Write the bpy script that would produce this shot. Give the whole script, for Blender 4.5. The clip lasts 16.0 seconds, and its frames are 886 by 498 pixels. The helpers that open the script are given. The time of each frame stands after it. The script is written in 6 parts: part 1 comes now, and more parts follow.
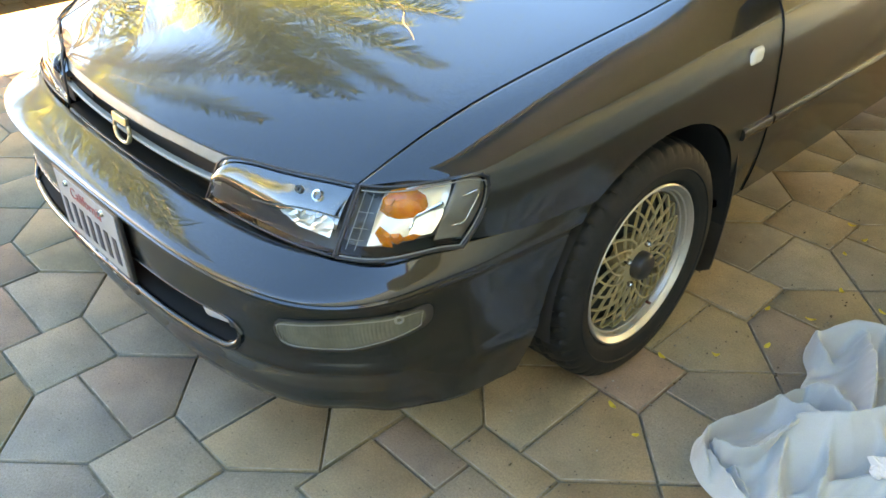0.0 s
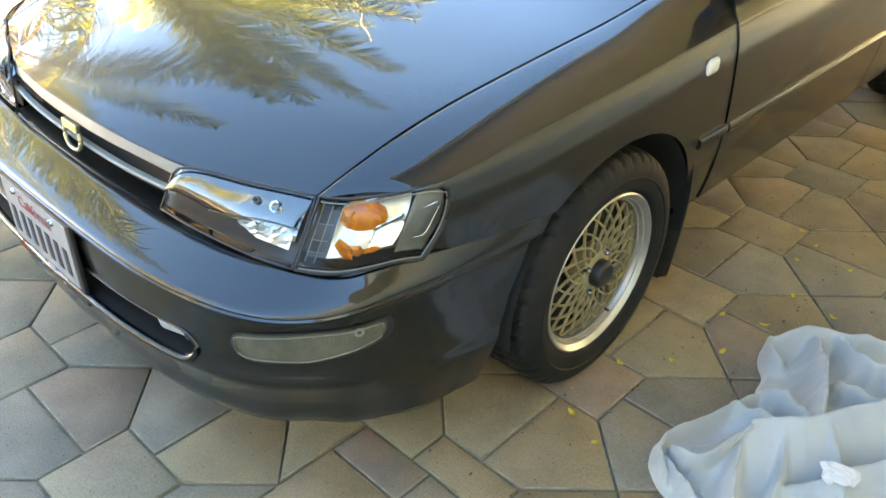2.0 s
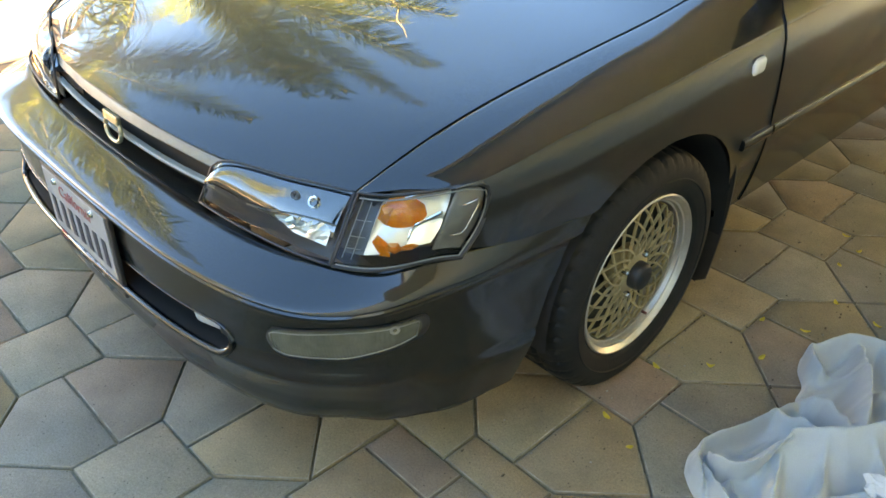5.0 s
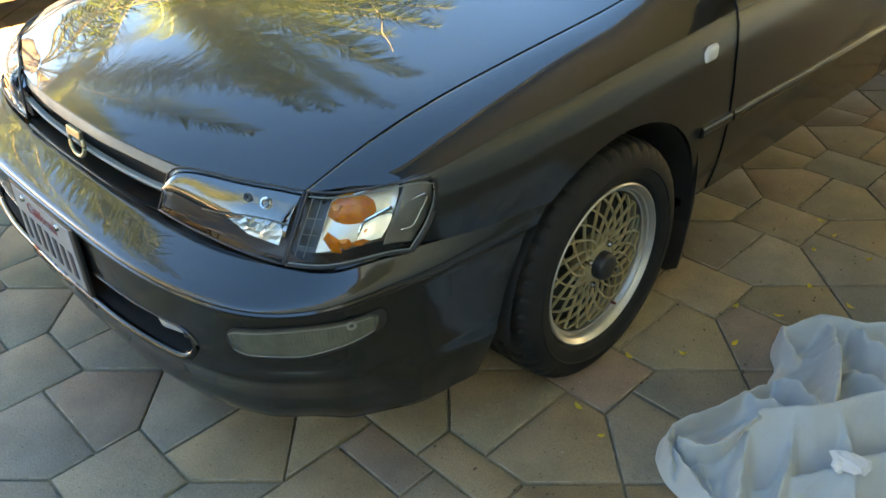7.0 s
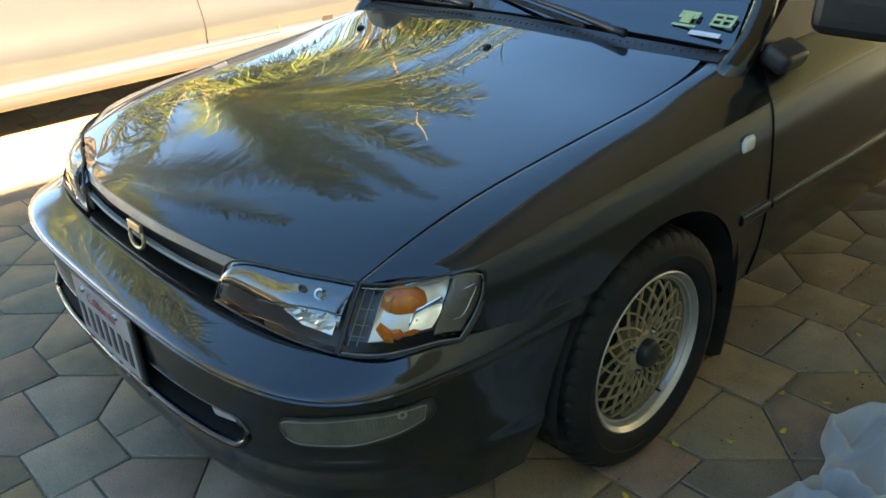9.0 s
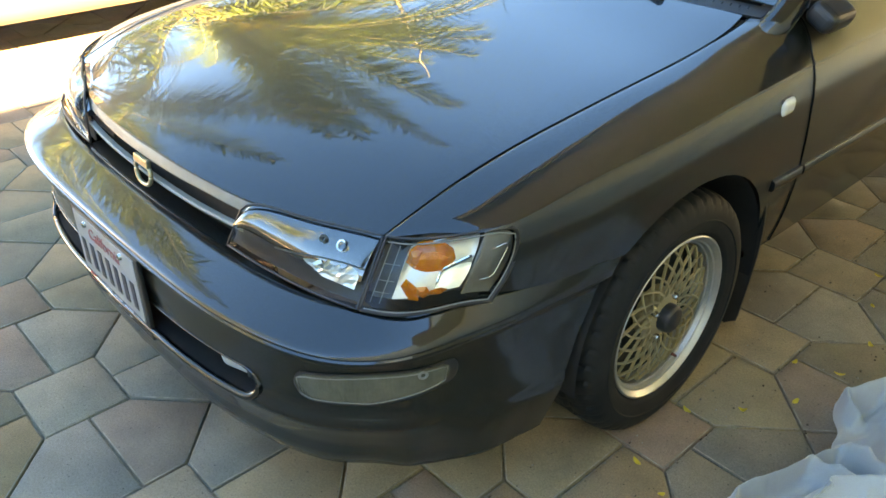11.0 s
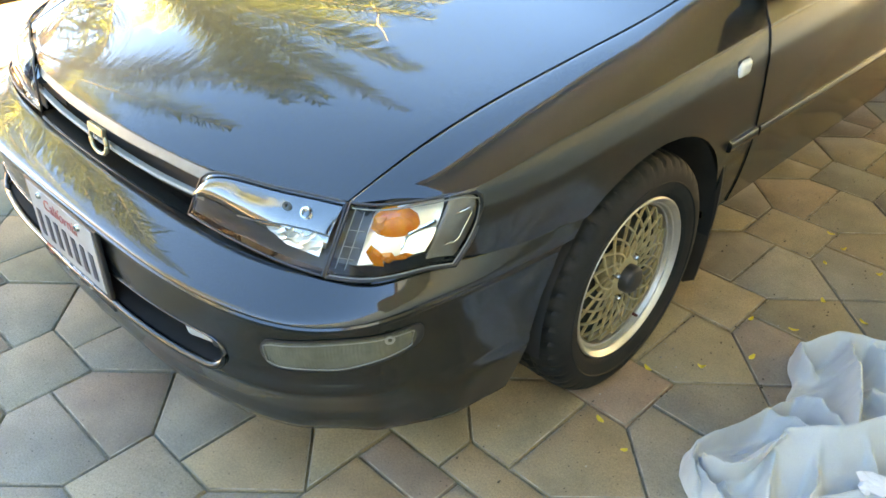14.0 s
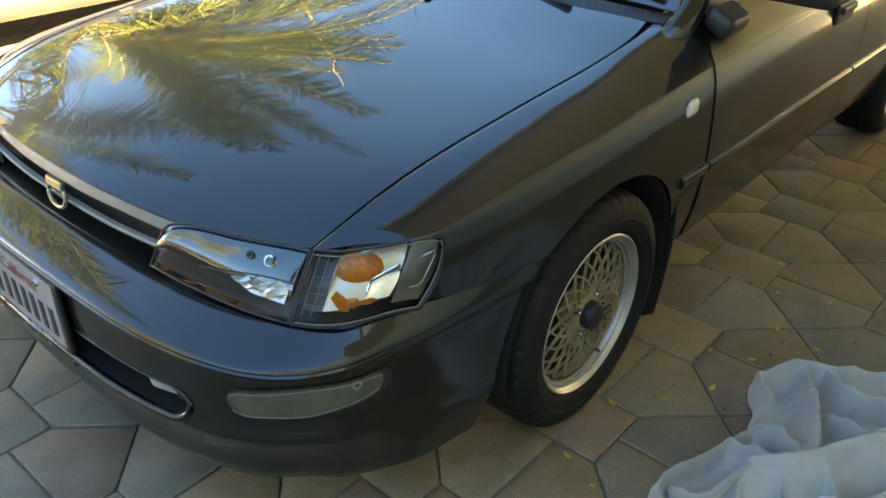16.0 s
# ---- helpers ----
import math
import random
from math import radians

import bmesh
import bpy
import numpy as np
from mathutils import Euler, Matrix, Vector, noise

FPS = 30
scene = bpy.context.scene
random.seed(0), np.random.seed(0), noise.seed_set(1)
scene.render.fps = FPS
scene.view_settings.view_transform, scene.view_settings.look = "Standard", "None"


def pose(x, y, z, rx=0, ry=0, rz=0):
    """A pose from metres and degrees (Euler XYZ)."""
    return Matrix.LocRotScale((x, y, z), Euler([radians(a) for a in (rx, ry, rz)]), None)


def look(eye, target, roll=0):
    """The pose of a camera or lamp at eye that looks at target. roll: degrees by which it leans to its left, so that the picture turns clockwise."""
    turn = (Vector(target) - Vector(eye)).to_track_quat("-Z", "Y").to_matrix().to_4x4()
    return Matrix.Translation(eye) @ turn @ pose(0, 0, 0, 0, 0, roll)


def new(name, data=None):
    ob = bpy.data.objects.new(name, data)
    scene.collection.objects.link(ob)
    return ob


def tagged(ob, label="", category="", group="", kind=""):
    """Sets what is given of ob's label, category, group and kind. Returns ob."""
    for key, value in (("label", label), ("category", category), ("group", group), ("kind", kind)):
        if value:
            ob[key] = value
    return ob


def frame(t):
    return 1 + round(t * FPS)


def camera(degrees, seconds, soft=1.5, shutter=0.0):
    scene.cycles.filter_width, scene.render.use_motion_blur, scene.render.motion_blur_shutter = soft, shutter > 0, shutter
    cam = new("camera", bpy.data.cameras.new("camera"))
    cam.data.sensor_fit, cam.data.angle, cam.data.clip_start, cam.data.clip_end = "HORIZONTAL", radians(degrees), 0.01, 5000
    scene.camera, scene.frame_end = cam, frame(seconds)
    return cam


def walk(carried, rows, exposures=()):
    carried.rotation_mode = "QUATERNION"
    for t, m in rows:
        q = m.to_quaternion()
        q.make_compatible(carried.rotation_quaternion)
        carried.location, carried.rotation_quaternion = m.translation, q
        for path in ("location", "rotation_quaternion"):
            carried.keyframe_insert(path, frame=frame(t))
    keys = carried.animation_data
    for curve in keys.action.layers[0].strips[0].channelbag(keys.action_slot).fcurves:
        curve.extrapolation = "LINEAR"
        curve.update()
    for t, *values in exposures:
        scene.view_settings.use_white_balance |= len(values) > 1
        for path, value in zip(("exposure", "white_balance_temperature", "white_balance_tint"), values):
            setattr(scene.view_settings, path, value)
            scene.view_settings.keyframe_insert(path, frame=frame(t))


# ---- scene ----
# The camera and its way
LENS = 57.41
cam = camera(LENS, 16.0, soft=1.6)
ROWS = [
    (0.0, pose(1.609, -1.364, 1.329, 56.73, 0.36, 46.42)),
    (0.5, pose(1.609, -1.362, 1.319, 55.92, -1.53, 47.36)),
    (1.0, pose(1.607, -1.361, 1.328, 55.66, -2.06, 47.33)),
    (1.5, pose(1.604, -1.349, 1.331, 56.25, -1.38, 43.85)),
    (2.0, pose(1.592, -1.353, 1.344, 56.62, -1.18, 43.89)),
    (2.5, pose(1.581, -1.340, 1.330, 56.53, -0.68, 43.59)),
    (3.0, pose(1.579, -1.351, 1.335, 56.55, -0.88, 44.14)),
    (3.5, pose(1.575, -1.353, 1.338, 56.53, -1.74, 46.42)),
    (4.0, pose(1.569, -1.355, 1.335, 56.21, -1.70, 46.92)),
    (6.5, pose(1.590, -1.332, 1.338, 56.93, 0.86, 45.04)),
    (7.0, pose(1.666, -1.308, 1.319, 57.32, 1.51, 45.38)),
    (7.5, pose(1.710, -1.309, 1.326, 59.35, 2.94, 44.84)),
    (8.0, pose(1.721, -1.342, 1.344, 63.08, 3.58, 45.44)),
    (8.2, pose(1.714, -1.354, 1.351, 63.62, 3.76, 46.29)),
    (10.3, pose(1.555, -1.337, 1.345, 61.57, 0.72, 46.87)),
    (10.5, pose(1.545, -1.344, 1.340, 60.46, 0.47, 47.11)),
    (11.0, pose(1.550, -1.353, 1.342, 58.91, -0.19, 47.44)),
    (11.5, pose(1.559, -1.359, 1.348, 58.69, -0.51, 47.45)),
    (12.0, pose(1.545, -1.355, 1.344, 58.25, -0.61, 47.47)),
    (12.5, pose(1.555, -1.358, 1.346, 57.74, -0.32, 46.97)),
    (13.0, pose(1.557, -1.359, 1.342, 57.15, -0.94, 45.34)),
    (13.5, pose(1.558, -1.352, 1.342, 56.65, -0.42, 44.39)),
    (14.0, pose(1.548, -1.360, 1.343, 56.50, -0.81, 44.55)),
    (14.5, pose(1.543, -1.361, 1.343, 56.24, -0.93, 44.68)),
    (15.0, pose(1.541, -1.371, 1.346, 56.35, -0.86, 44.54)),
    (15.5, pose(1.553, -1.364, 1.357, 58.39, -0.44, 43.55)),
    (16.0, pose(1.553, -1.373, 1.359, 59.33, -0.78, 41.24)),
]
walk(cam, ROWS, exposures=[
    (0.0, 5.77, 33000, 30), (1.0, 5.91, 33000, 30), (1.5, 6.12, 33000, 30), (2.0, 5.84, 33000, 30), (2.5, 5.54, 33000, 30), (3.0, 5.72, 33000, 30), (4.0, 5.54, 33000, 30), (6.5, 5.24, 24000, 25), (7.0, 4.99, 24000, 25), (7.5, 4.86, 18500, 22), (8.0, 4.24, 14000, 19), (10.5, 5.09, 24000, 25), (11.0, 5.34, 24000, 25), (12.0, 5.24, 24000, 25), (12.5, 5.36, 24000, 25),
    (13.0, 5.64, 33000, 30), (13.5, 6.09, 33000, 30), (14.5, 5.84, 33000, 30), (15.0, 5.66, 33000, 30), (16.0, 4.74, 24000, 25)])

# ---- world and light ----
SUN_ELEVATION, SUN_AZIMUTH = radians(41), radians(-14)     # azimuth from +x towards +y
sun_way = Vector((math.cos(SUN_ELEVATION) * math.cos(SUN_AZIMUTH), math.cos(SUN_ELEVATION) * math.sin(SUN_AZIMUTH), math.sin(SUN_ELEVATION)))
world = bpy.data.worlds.new("sky")
scene.world = world
world.use_nodes = True
wn = world.node_tree
sky = wn.nodes.new("ShaderNodeTexSky")
sky.sky_type = "NISHITA"
sky.sun_disc = False
sky.sun_elevation = SUN_ELEVATION
sky.sun_rotation = math.atan2(sun_way.x, sun_way.y)
sky.altitude = 2500
sky.air_density, sky.dust_density, sky.ozone_density = 0.7, 0.05, 1.2
tone = wn.nodes.new("ShaderNodeHueSaturation")
tone.inputs["Saturation"].default_value = 1.33
tone.inputs["Hue"].default_value = 0.502
wn.links.new(sky.outputs[0], tone.inputs["Color"])
wn.links.new(tone.outputs[0], wn.nodes["Background"].inputs[0])
wn.nodes["Background"].inputs[1].default_value = 0.085
sun_data = bpy.data.lights.new("sun", "SUN")
sun_data.energy, sun_data.angle, sun_data.color = 5.0, radians(0.5), (1.0, 0.97, 0.93)
sun = new("sun", sun_data)
sun.matrix_world = look(sun_way * 30, (0, 0, 0))
scene.view_settings.exposure = 0.0

# ---- materials ----


def material(name, color=(0.5, 0.5, 0.5), rough=0.5, metal=0.0, coat=0.0, spec=0.5):
    m = bpy.data.materials.new(name)
    m.use_nodes = True
    b = m.node_tree.nodes["Principled BSDF"]
    b.inputs["Base Color"].default_value = (*color, 1)
    b.inputs["Roughness"].default_value = rough
    b.inputs["Metallic"].default_value = metal
    b.inputs["Coat Weight"].default_value = coat
    b.inputs["Coat Roughness"].default_value = 0.02
    b.inputs["Specular IOR Level"].default_value = spec
    return m


def node(m, kind, **values):
    n = m.node_tree.nodes.new(kind)
    for key, value in values.items():
        n.inputs[key].default_value = value
    return n


def wire(m, a, b):
    m.node_tree.links.new(a, b)


def shader(m):
    return m.node_tree.nodes["Principled BSDF"]


def position(m):
    return m.node_tree.nodes.new("ShaderNodeNewGeometry").outputs["Position"]


def ramp(m, source, stops):
    r = m.node_tree.nodes.new("ShaderNodeValToRGB")
    while len(r.color_ramp.elements) < len(stops):
        r.color_ramp.elements.new(0.5)
    for e, (at, c) in zip(r.color_ramp.elements, stops):
        e.position, e.color = at, (*c, 1)
    wire(m, source, r.inputs[0])
    return r.outputs[0]


def noise_of(m, scale, detail=4.0, rough=0.55):
    n = node(m, "ShaderNodeTexNoise", Scale=scale, Detail=detail, Roughness=rough)
    wire(m, position(m), n.inputs["Vector"])
    return n.outputs["Fac"]


def multiply(m, a, b, amount=1.0):
    x = m.node_tree.nodes.new("ShaderNodeMix")
    x.data_type, x.blend_type = "RGBA", "MULTIPLY"
    x.inputs[0].default_value = amount
    wire(m, a, x.inputs[6])
    wire(m, b, x.inputs[7])
    return x.outputs[2]


def relief(m, source, strength, distance):
    b = node(m, "ShaderNodeBump", Strength=strength, Distance=distance)
    wire(m, source, b.inputs["Height"])
    wire(m, b.outputs[0], shader(m).inputs["Normal"])


def varied(name, low, high, scale, rough=0.6, metal=0.0, bump=0.0, fine=0.0, coat=0.0, spec=0.5):
    """A material whose colour wanders between two tones at two scales."""
    m = material(name, low, rough, metal, coat, spec)
    a = ramp(m, noise_of(m, scale), [(0.3, low), (0.7, high)])
    f = fine or scale * 14
    g = ramp(m, noise_of(m, f, 6, 0.7), [(0.25, (0.82,) * 3), (0.75, (1.0,) * 3)])
    wire(m, multiply(m, a, g), shader(m).inputs["Base Color"])
    if bump:
        relief(m, noise_of(m, f, 6, 0.7), 0.5, bump)
    return m


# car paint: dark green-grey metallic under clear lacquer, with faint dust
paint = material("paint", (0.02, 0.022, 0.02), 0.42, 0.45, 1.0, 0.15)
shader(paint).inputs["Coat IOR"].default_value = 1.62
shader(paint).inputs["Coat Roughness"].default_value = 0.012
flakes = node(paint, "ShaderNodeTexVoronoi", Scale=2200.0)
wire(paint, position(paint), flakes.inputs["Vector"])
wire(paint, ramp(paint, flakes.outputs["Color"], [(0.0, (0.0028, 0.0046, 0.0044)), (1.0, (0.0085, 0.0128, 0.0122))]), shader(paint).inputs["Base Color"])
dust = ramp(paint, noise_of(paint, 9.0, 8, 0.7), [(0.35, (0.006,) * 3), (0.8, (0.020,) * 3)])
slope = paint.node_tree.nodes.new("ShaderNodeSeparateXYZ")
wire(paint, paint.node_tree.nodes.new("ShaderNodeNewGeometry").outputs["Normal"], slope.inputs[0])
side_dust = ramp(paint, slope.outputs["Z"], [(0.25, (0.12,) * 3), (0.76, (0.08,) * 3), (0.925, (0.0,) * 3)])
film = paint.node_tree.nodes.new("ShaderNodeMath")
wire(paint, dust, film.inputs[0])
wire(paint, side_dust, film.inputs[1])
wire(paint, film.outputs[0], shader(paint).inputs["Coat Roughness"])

silver_paint = varied("silver_paint", (0.080, 0.100, 0.120), (0.092, 0.112, 0.132), 1.2, 0.33, 0.7, coat=0.6, fine=900)
black_plastic = varied("black_plastic", (0.012, 0.012, 0.013), (0.022, 0.022, 0.022), 25.0, 0.45, bump=0.0002)
dull_black = varied("dull_black", (0.006, 0.006, 0.006), (0.012, 0.012, 0.012), 20.0, 0.8)
grille_paint = varied("grille_paint", (0.185, 0.188, 0.160), (0.225, 0.228, 0.195), 30.0, 0.55, 0.1, coat=0.1)
rubber = varied("rubber", (0.008, 0.008, 0.008), (0.017, 0.0165, 0.0155), 14.0, 0.66, bump=0.0004, spec=0.22)
flap_rubber = varied("flap_rubber", (0.008, 0.008, 0.008), (0.016, 0.016, 0.015), 18.0, 0.55)
lip_silver = varied("lip_silver", (0.50, 0.495, 0.47), (0.60, 0.595, 0.565), 20.0, 0.38, 0.85)
gold = varied("gold", (0.37, 0.288, 0.165), (0.50, 0.405, 0.250), 22.0, 0.40, 0.45)
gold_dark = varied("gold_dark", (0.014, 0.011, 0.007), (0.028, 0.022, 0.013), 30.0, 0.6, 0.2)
chrome = material("chrome", (0.80, 0.79, 0.76), 0.08, 1.0)
reflector = varied("reflector", (0.52, 0.51, 0.48), (0.62, 0.61, 0.57), 40.0, 0.10, 0.95)
mirror_chrome = varied("mirror_chrome", (0.19, 0.19, 0.185), (0.23, 0.23, 0.222), 40.0, 0.07, 1.0)
cream_reflector = varied("cream_reflector", (0.58, 0.555, 0.48), (0.66, 0.63, 0.55), 40.0, 0.30, 0.7)
cells = node(reflector, "ShaderNodeTexVoronoi", Scale=38.0)
wire(reflector, position(reflector), cells.inputs["Vector"])
relief(reflector, cells.outputs["Distance"], 0.28, 0.004)
facet_chrome = material("facet_chrome", (0.88, 0.87, 0.84), 0.05, 1.0)
facets = node(facet_chrome, "ShaderNodeTexVoronoi", Scale=55.0)
wire(facet_chrome, position(facet_chrome), facets.inputs["Vector"])
relief(facet_chrome, facets.outputs["Distance"], 0.35, 0.004)
nut_steel = varied("nut_steel", (0.45, 0.43, 0.40), (0.6, 0.58, 0.55), 60.0, 0.25, 1.0)
emblem_gold = varied("emblem_gold", (0.34, 0.30, 0.19), (0.42, 0.37, 0.24), 60.0, 0.34, 0.8)
amber = varied("amber", (0.80, 0.12, 0.003), (0.95, 0.23, 0.008), 55.0, 0.12, coat=0.35, fine=160)
relief(amber, noise_of(amber, 120, 3), 0.5, 0.003)
amber_deep = varied("amber_deep", (0.60, 0.11, 0.015), (0.90, 0.24, 0.03), 70.0, 0.15, coat=0.6)
shader(amber).inputs["Subsurface Weight"].default_value = 0.25
shader(amber).inputs["Subsurface Radius"].default_value = (0.01, 0.004, 0.001)
lamp_housing = varied("lamp_housing", (0.035, 0.035, 0.034), (0.055, 0.055, 0.052), 35.0, 0.35)
lamp_dark = varied("lamp_dark", (0.030, 0.030, 0.029), (0.042, 0.042, 0.040), 35.0, 0.7)
lamp_grey = varied("lamp_grey", (0.10, 0.10, 0.09), (0.14, 0.14, 0.125), 35.0, 0.3)
signal_lens = material("signal_lens", (0.17, 0.165, 0.10), 0.16, 0.0, 0.8)
ribs = node(signal_lens, "ShaderNodeTexWave", Scale=70.0)
ribs.bands_direction = "X"
wire(signal_lens, position(signal_lens), ribs.inputs["Vector"])
relief(signal_lens, ribs.outputs["Fac"], 0.5, 0.0012)
wire(signal_lens, ramp(signal_lens, noise_of(signal_lens, 30), [(0.3, (0.075, 0.078, 0.058)), (0.7, (0.115, 0.118, 0.088))]), shader(signal_lens).inputs["Base Color"])
marker_lens = varied("marker_lens", (0.62, 0.62, 0.58), (0.72, 0.72, 0.68), 50.0, 0.2, coat=0.6)
white_insert = varied("white_insert", (0.40, 0.41, 0.41), (0.50, 0.50, 0.49), 30.0, 0.4)


def clear_glass(name, tint=(1, 1, 1), gloss=1.0, ior=1.52):
    """Thin clear glass: see-through, with a mirror sheen that grows with the angle."""
    m = bpy.data.materials.new(name)
    m.use_nodes = True
    n = m.node_tree
    n.nodes.remove(n.nodes["Principled BSDF"])
    t = node(m, "ShaderNodeBsdfTransparent", Color=(*tint, 1))
    g = node(m, "ShaderNodeBsdfGlossy", Color=(gloss, gloss, gloss, 1), Roughness=0.015)
    fr = node(m, "ShaderNodeFresnel", IOR=ior)
    mix = n.nodes.new("ShaderNodeMixShader")
    wire(m, fr.outputs[0], mix.inputs[0])
    wire(m, t.outputs[0], mix.inputs[1])
    wire(m, g.outputs[0], mix.inputs[2])
    wire(m, mix.outputs[0], n.nodes["Material Output"].inputs["Surface"])
    return m


lens_glass = clear_glass("lens_glass", (0.94, 0.95, 0.94), ior=1.24)
corner_glass = clear_glass("corner_glass", (0.95, 0.96, 0.94), ior=1.26)
window_glass = clear_glass("window_glass", (0.35, 0.42, 0.40))
screen_glass = clear_glass("screen_glass", (0.45, 0.52, 0.50), ior=2.3)

car_window = varied("car_window", (0.012, 0.014, 0.015), (0.02, 0.022, 0.022), 3.0, 0.06, coat=1.0)
plate_white = varied("plate_white", (0.32, 0.32, 0.305), (0.38, 0.38, 0.365), 30.0, 0.35)
plate_mark = varied("plate_mark", (0.46, 0.46, 0.45), (0.54, 0.54, 0.53), 30.0, 0.4)
plate_blue = material("plate_blue", (0.018, 0.022, 0.035), 0.4)
valve_red = material("valve_red", (0.12, 0.012, 0.012), 0.4)
plate_red = material("plate_red", (0.45, 0.05, 0.06), 0.4)
sticker_green = material("sticker_green", (0.42, 0.55, 0.26), 0.5)
sticker_white = material("sticker_white", (0.62, 0.68, 0.72), 0.5)

# pavers: each stone has its own tone, all grainy and dusty
paver_stone = material("paver_stone", (0.3, 0.27, 0.24), 0.85)
info = paver_stone.node_tree.nodes.new("ShaderNodeObjectInfo")
tones = ramp(paver_stone, info.outputs["Random"], [(0.0, (0.266, 0.212, 0.143)), (0.14, (0.227, 0.208, 0.154)), (0.28, (0.317, 0.232, 0.139)), (0.42, (0.295, 0.202, 0.157)),
                                                   (0.56, (0.227, 0.168, 0.133)), (0.70, (0.192, 0.184, 0.151)), (0.85, (0.326, 0.255, 0.165)), (1.0, (0.277, 0.222, 0.154))])
grain = ramp(paver_stone, noise_of(paver_stone, 210, 8, 0.85), [(0.30, (0.455, 0.435, 0.400)), (0.66, (1.050, 0.990, 0.905))])
stain = ramp(paver_stone, noise_of(paver_stone, 6.5, 5, 0.6), [(0.25, (0.74, 0.69, 0.64)), (0.72, (1.20, 1.11, 1.02))])
pits = node(paver_stone, "ShaderNodeTexVoronoi", Scale=150.0)
wire(paver_stone, position(paver_stone), pits.inputs["Vector"])
holes = node(paver_stone, "ShaderNodeTexVoronoi", Scale=48.0)
wire(paver_stone, position(paver_stone), holes.inputs["Vector"])
hole_shade = ramp(paver_stone, holes.outputs["Distance"], [(0.06, (0.35,) * 3), (0.11, (1.0,) * 3)])
pit_shade = ramp(paver_stone, pits.outputs["Distance"], [(0.07, (0.42,) * 3), (0.17, (1.0,) * 3)])
wire(paver_stone, multiply(paver_stone, multiply(paver_stone, multiply(paver_stone, multiply(paver_stone, tones, grain), stain), pit_shade), hole_shade), shader(paver_stone).inputs["Base Color"])
relief(paver_stone, noise_of(paver_stone, 140, 8, 0.8), 0.9, 0.0022)
paver_rest = paver_stone.copy()
paver_rest.name = "paver_rest"
rest_info = [n for n in paver_rest.node_tree.nodes if n.bl_idname == "ShaderNodeObjectInfo"][0]
rest_geo = paver_rest.node_tree.nodes.new("ShaderNodeNewGeometry")
for link in list(paver_rest.node_tree.links):
    if link.from_node == rest_info:
        paver_rest.node_tree.links.new(rest_geo.outputs["Random Per Island"], link.to_socket)
STONE_TONES = {"tan": (0.318, 0.255, 0.178), "olive": (0.285, 0.252, 0.180), "pink": (0.300, 0.218, 0.180), "mauve": (0.240, 0.200, 0.176), "grey": (0.262, 0.250, 0.212), "slate": (0.190, 0.202, 0.188), "blue": (0.222, 0.234, 0.222)}
toned_stone = {}
for tone_name, shade in STONE_TONES.items():
    m = paver_stone.copy()
    m.name = "paver_" + tone_name
    first = [n for n in m.node_tree.nodes if n.bl_idname == "ShaderNodeObjectInfo"][0]
    band_ramp = [link.to_node for link in m.node_tree.links if link.from_node == first][0].color_ramp
    for e in band_ramp.elements:
        k = 0.92 + 0.16 * e.position
        e.color = (shade[0] * k, shade[1] * k, shade[2] * k, 1)
    toned_stone[tone_name] = m
joint_sand = varied("joint_sand", (0.13, 0.105, 0.072), (0.29, 0.24, 0.17), 60.0, 0.95, bump=0.003, fine=240)
edge_sand = varied("edge_sand", (0.12, 0.10, 0.07), (0.36, 0.31, 0.235), 22.0, 0.95, bump=0.002, fine=200)
cloth_grey = varied("cloth_grey", (0.335, 0.378, 0.372), (0.408, 0.455, 0.447), 7.0, 0.9, bump=0.0004, fine=500)
shader(cloth_grey).inputs["Sheen Weight"].default_value = 0.3
tissue_white = varied("tissue_white", (0.577, 0.585, 0.593), (0.640, 0.640, 0.640), 40.0, 0.95, bump=0.0006)
leaf_yellow = varied("leaf_yellow", (0.50, 0.33, 0.03), (0.62, 0.44, 0.05), 60.0, 0.6)
leaf_brown = varied("leaf_brown", (0.05, 0.035, 0.02), (0.10, 0.07, 0.04), 60.0, 0.8)
grit_pale = varied("grit_pale", (0.165, 0.150, 0.115), (0.315, 0.292, 0.238), 80.0, 0.9)
stucco = varied("stucco", (0.53, 0.60, 0.53), (0.59, 0.66, 0.585), 1.5, 0.9, bump=0.003, fine=160)
block_grey = varied("block_grey", (0.26, 0.27, 0.22), (0.34, 0.35, 0.29), 1.5, 0.9, bump=0.003, fine=120)
eave_wood = varied("eave_wood", (0.60, 0.68, 0.49), (0.66, 0.74, 0.54), 5.0, 0.7)
roof_tile = varied("roof_tile", (0.22, 0.12, 0.08), (0.30, 0.17, 0.11), 8.0, 0.85)
frond_green = varied("frond_green", (0.042, 0.078, 0.011), (0.125, 0.172, 0.032), 3.5, 0.5, spec=0.25)
rachis_pale = varied("rachis_pale", (0.26, 0.22, 0.11), (0.38, 0.33, 0.18), 6.0, 0.5)
flower_yellow = varied("flower_yellow", (0.46, 0.33, 0.035), (0.60, 0.46, 0.07), 6.0, 0.7)
leaf_base_tan = varied("leaf_base_tan", (0.26, 0.17, 0.085), (0.42, 0.30, 0.16), 7.0, 0.8)
bark = varied("bark", (0.14, 0.105, 0.075), (0.22, 0.17, 0.12), 9.0, 0.9, bump=0.01)
bush_green = varied("bush_green", (0.07, 0.12, 0.025), (0.14, 0.18, 0.05), 3.0, 0.55)

# ---- making things ----


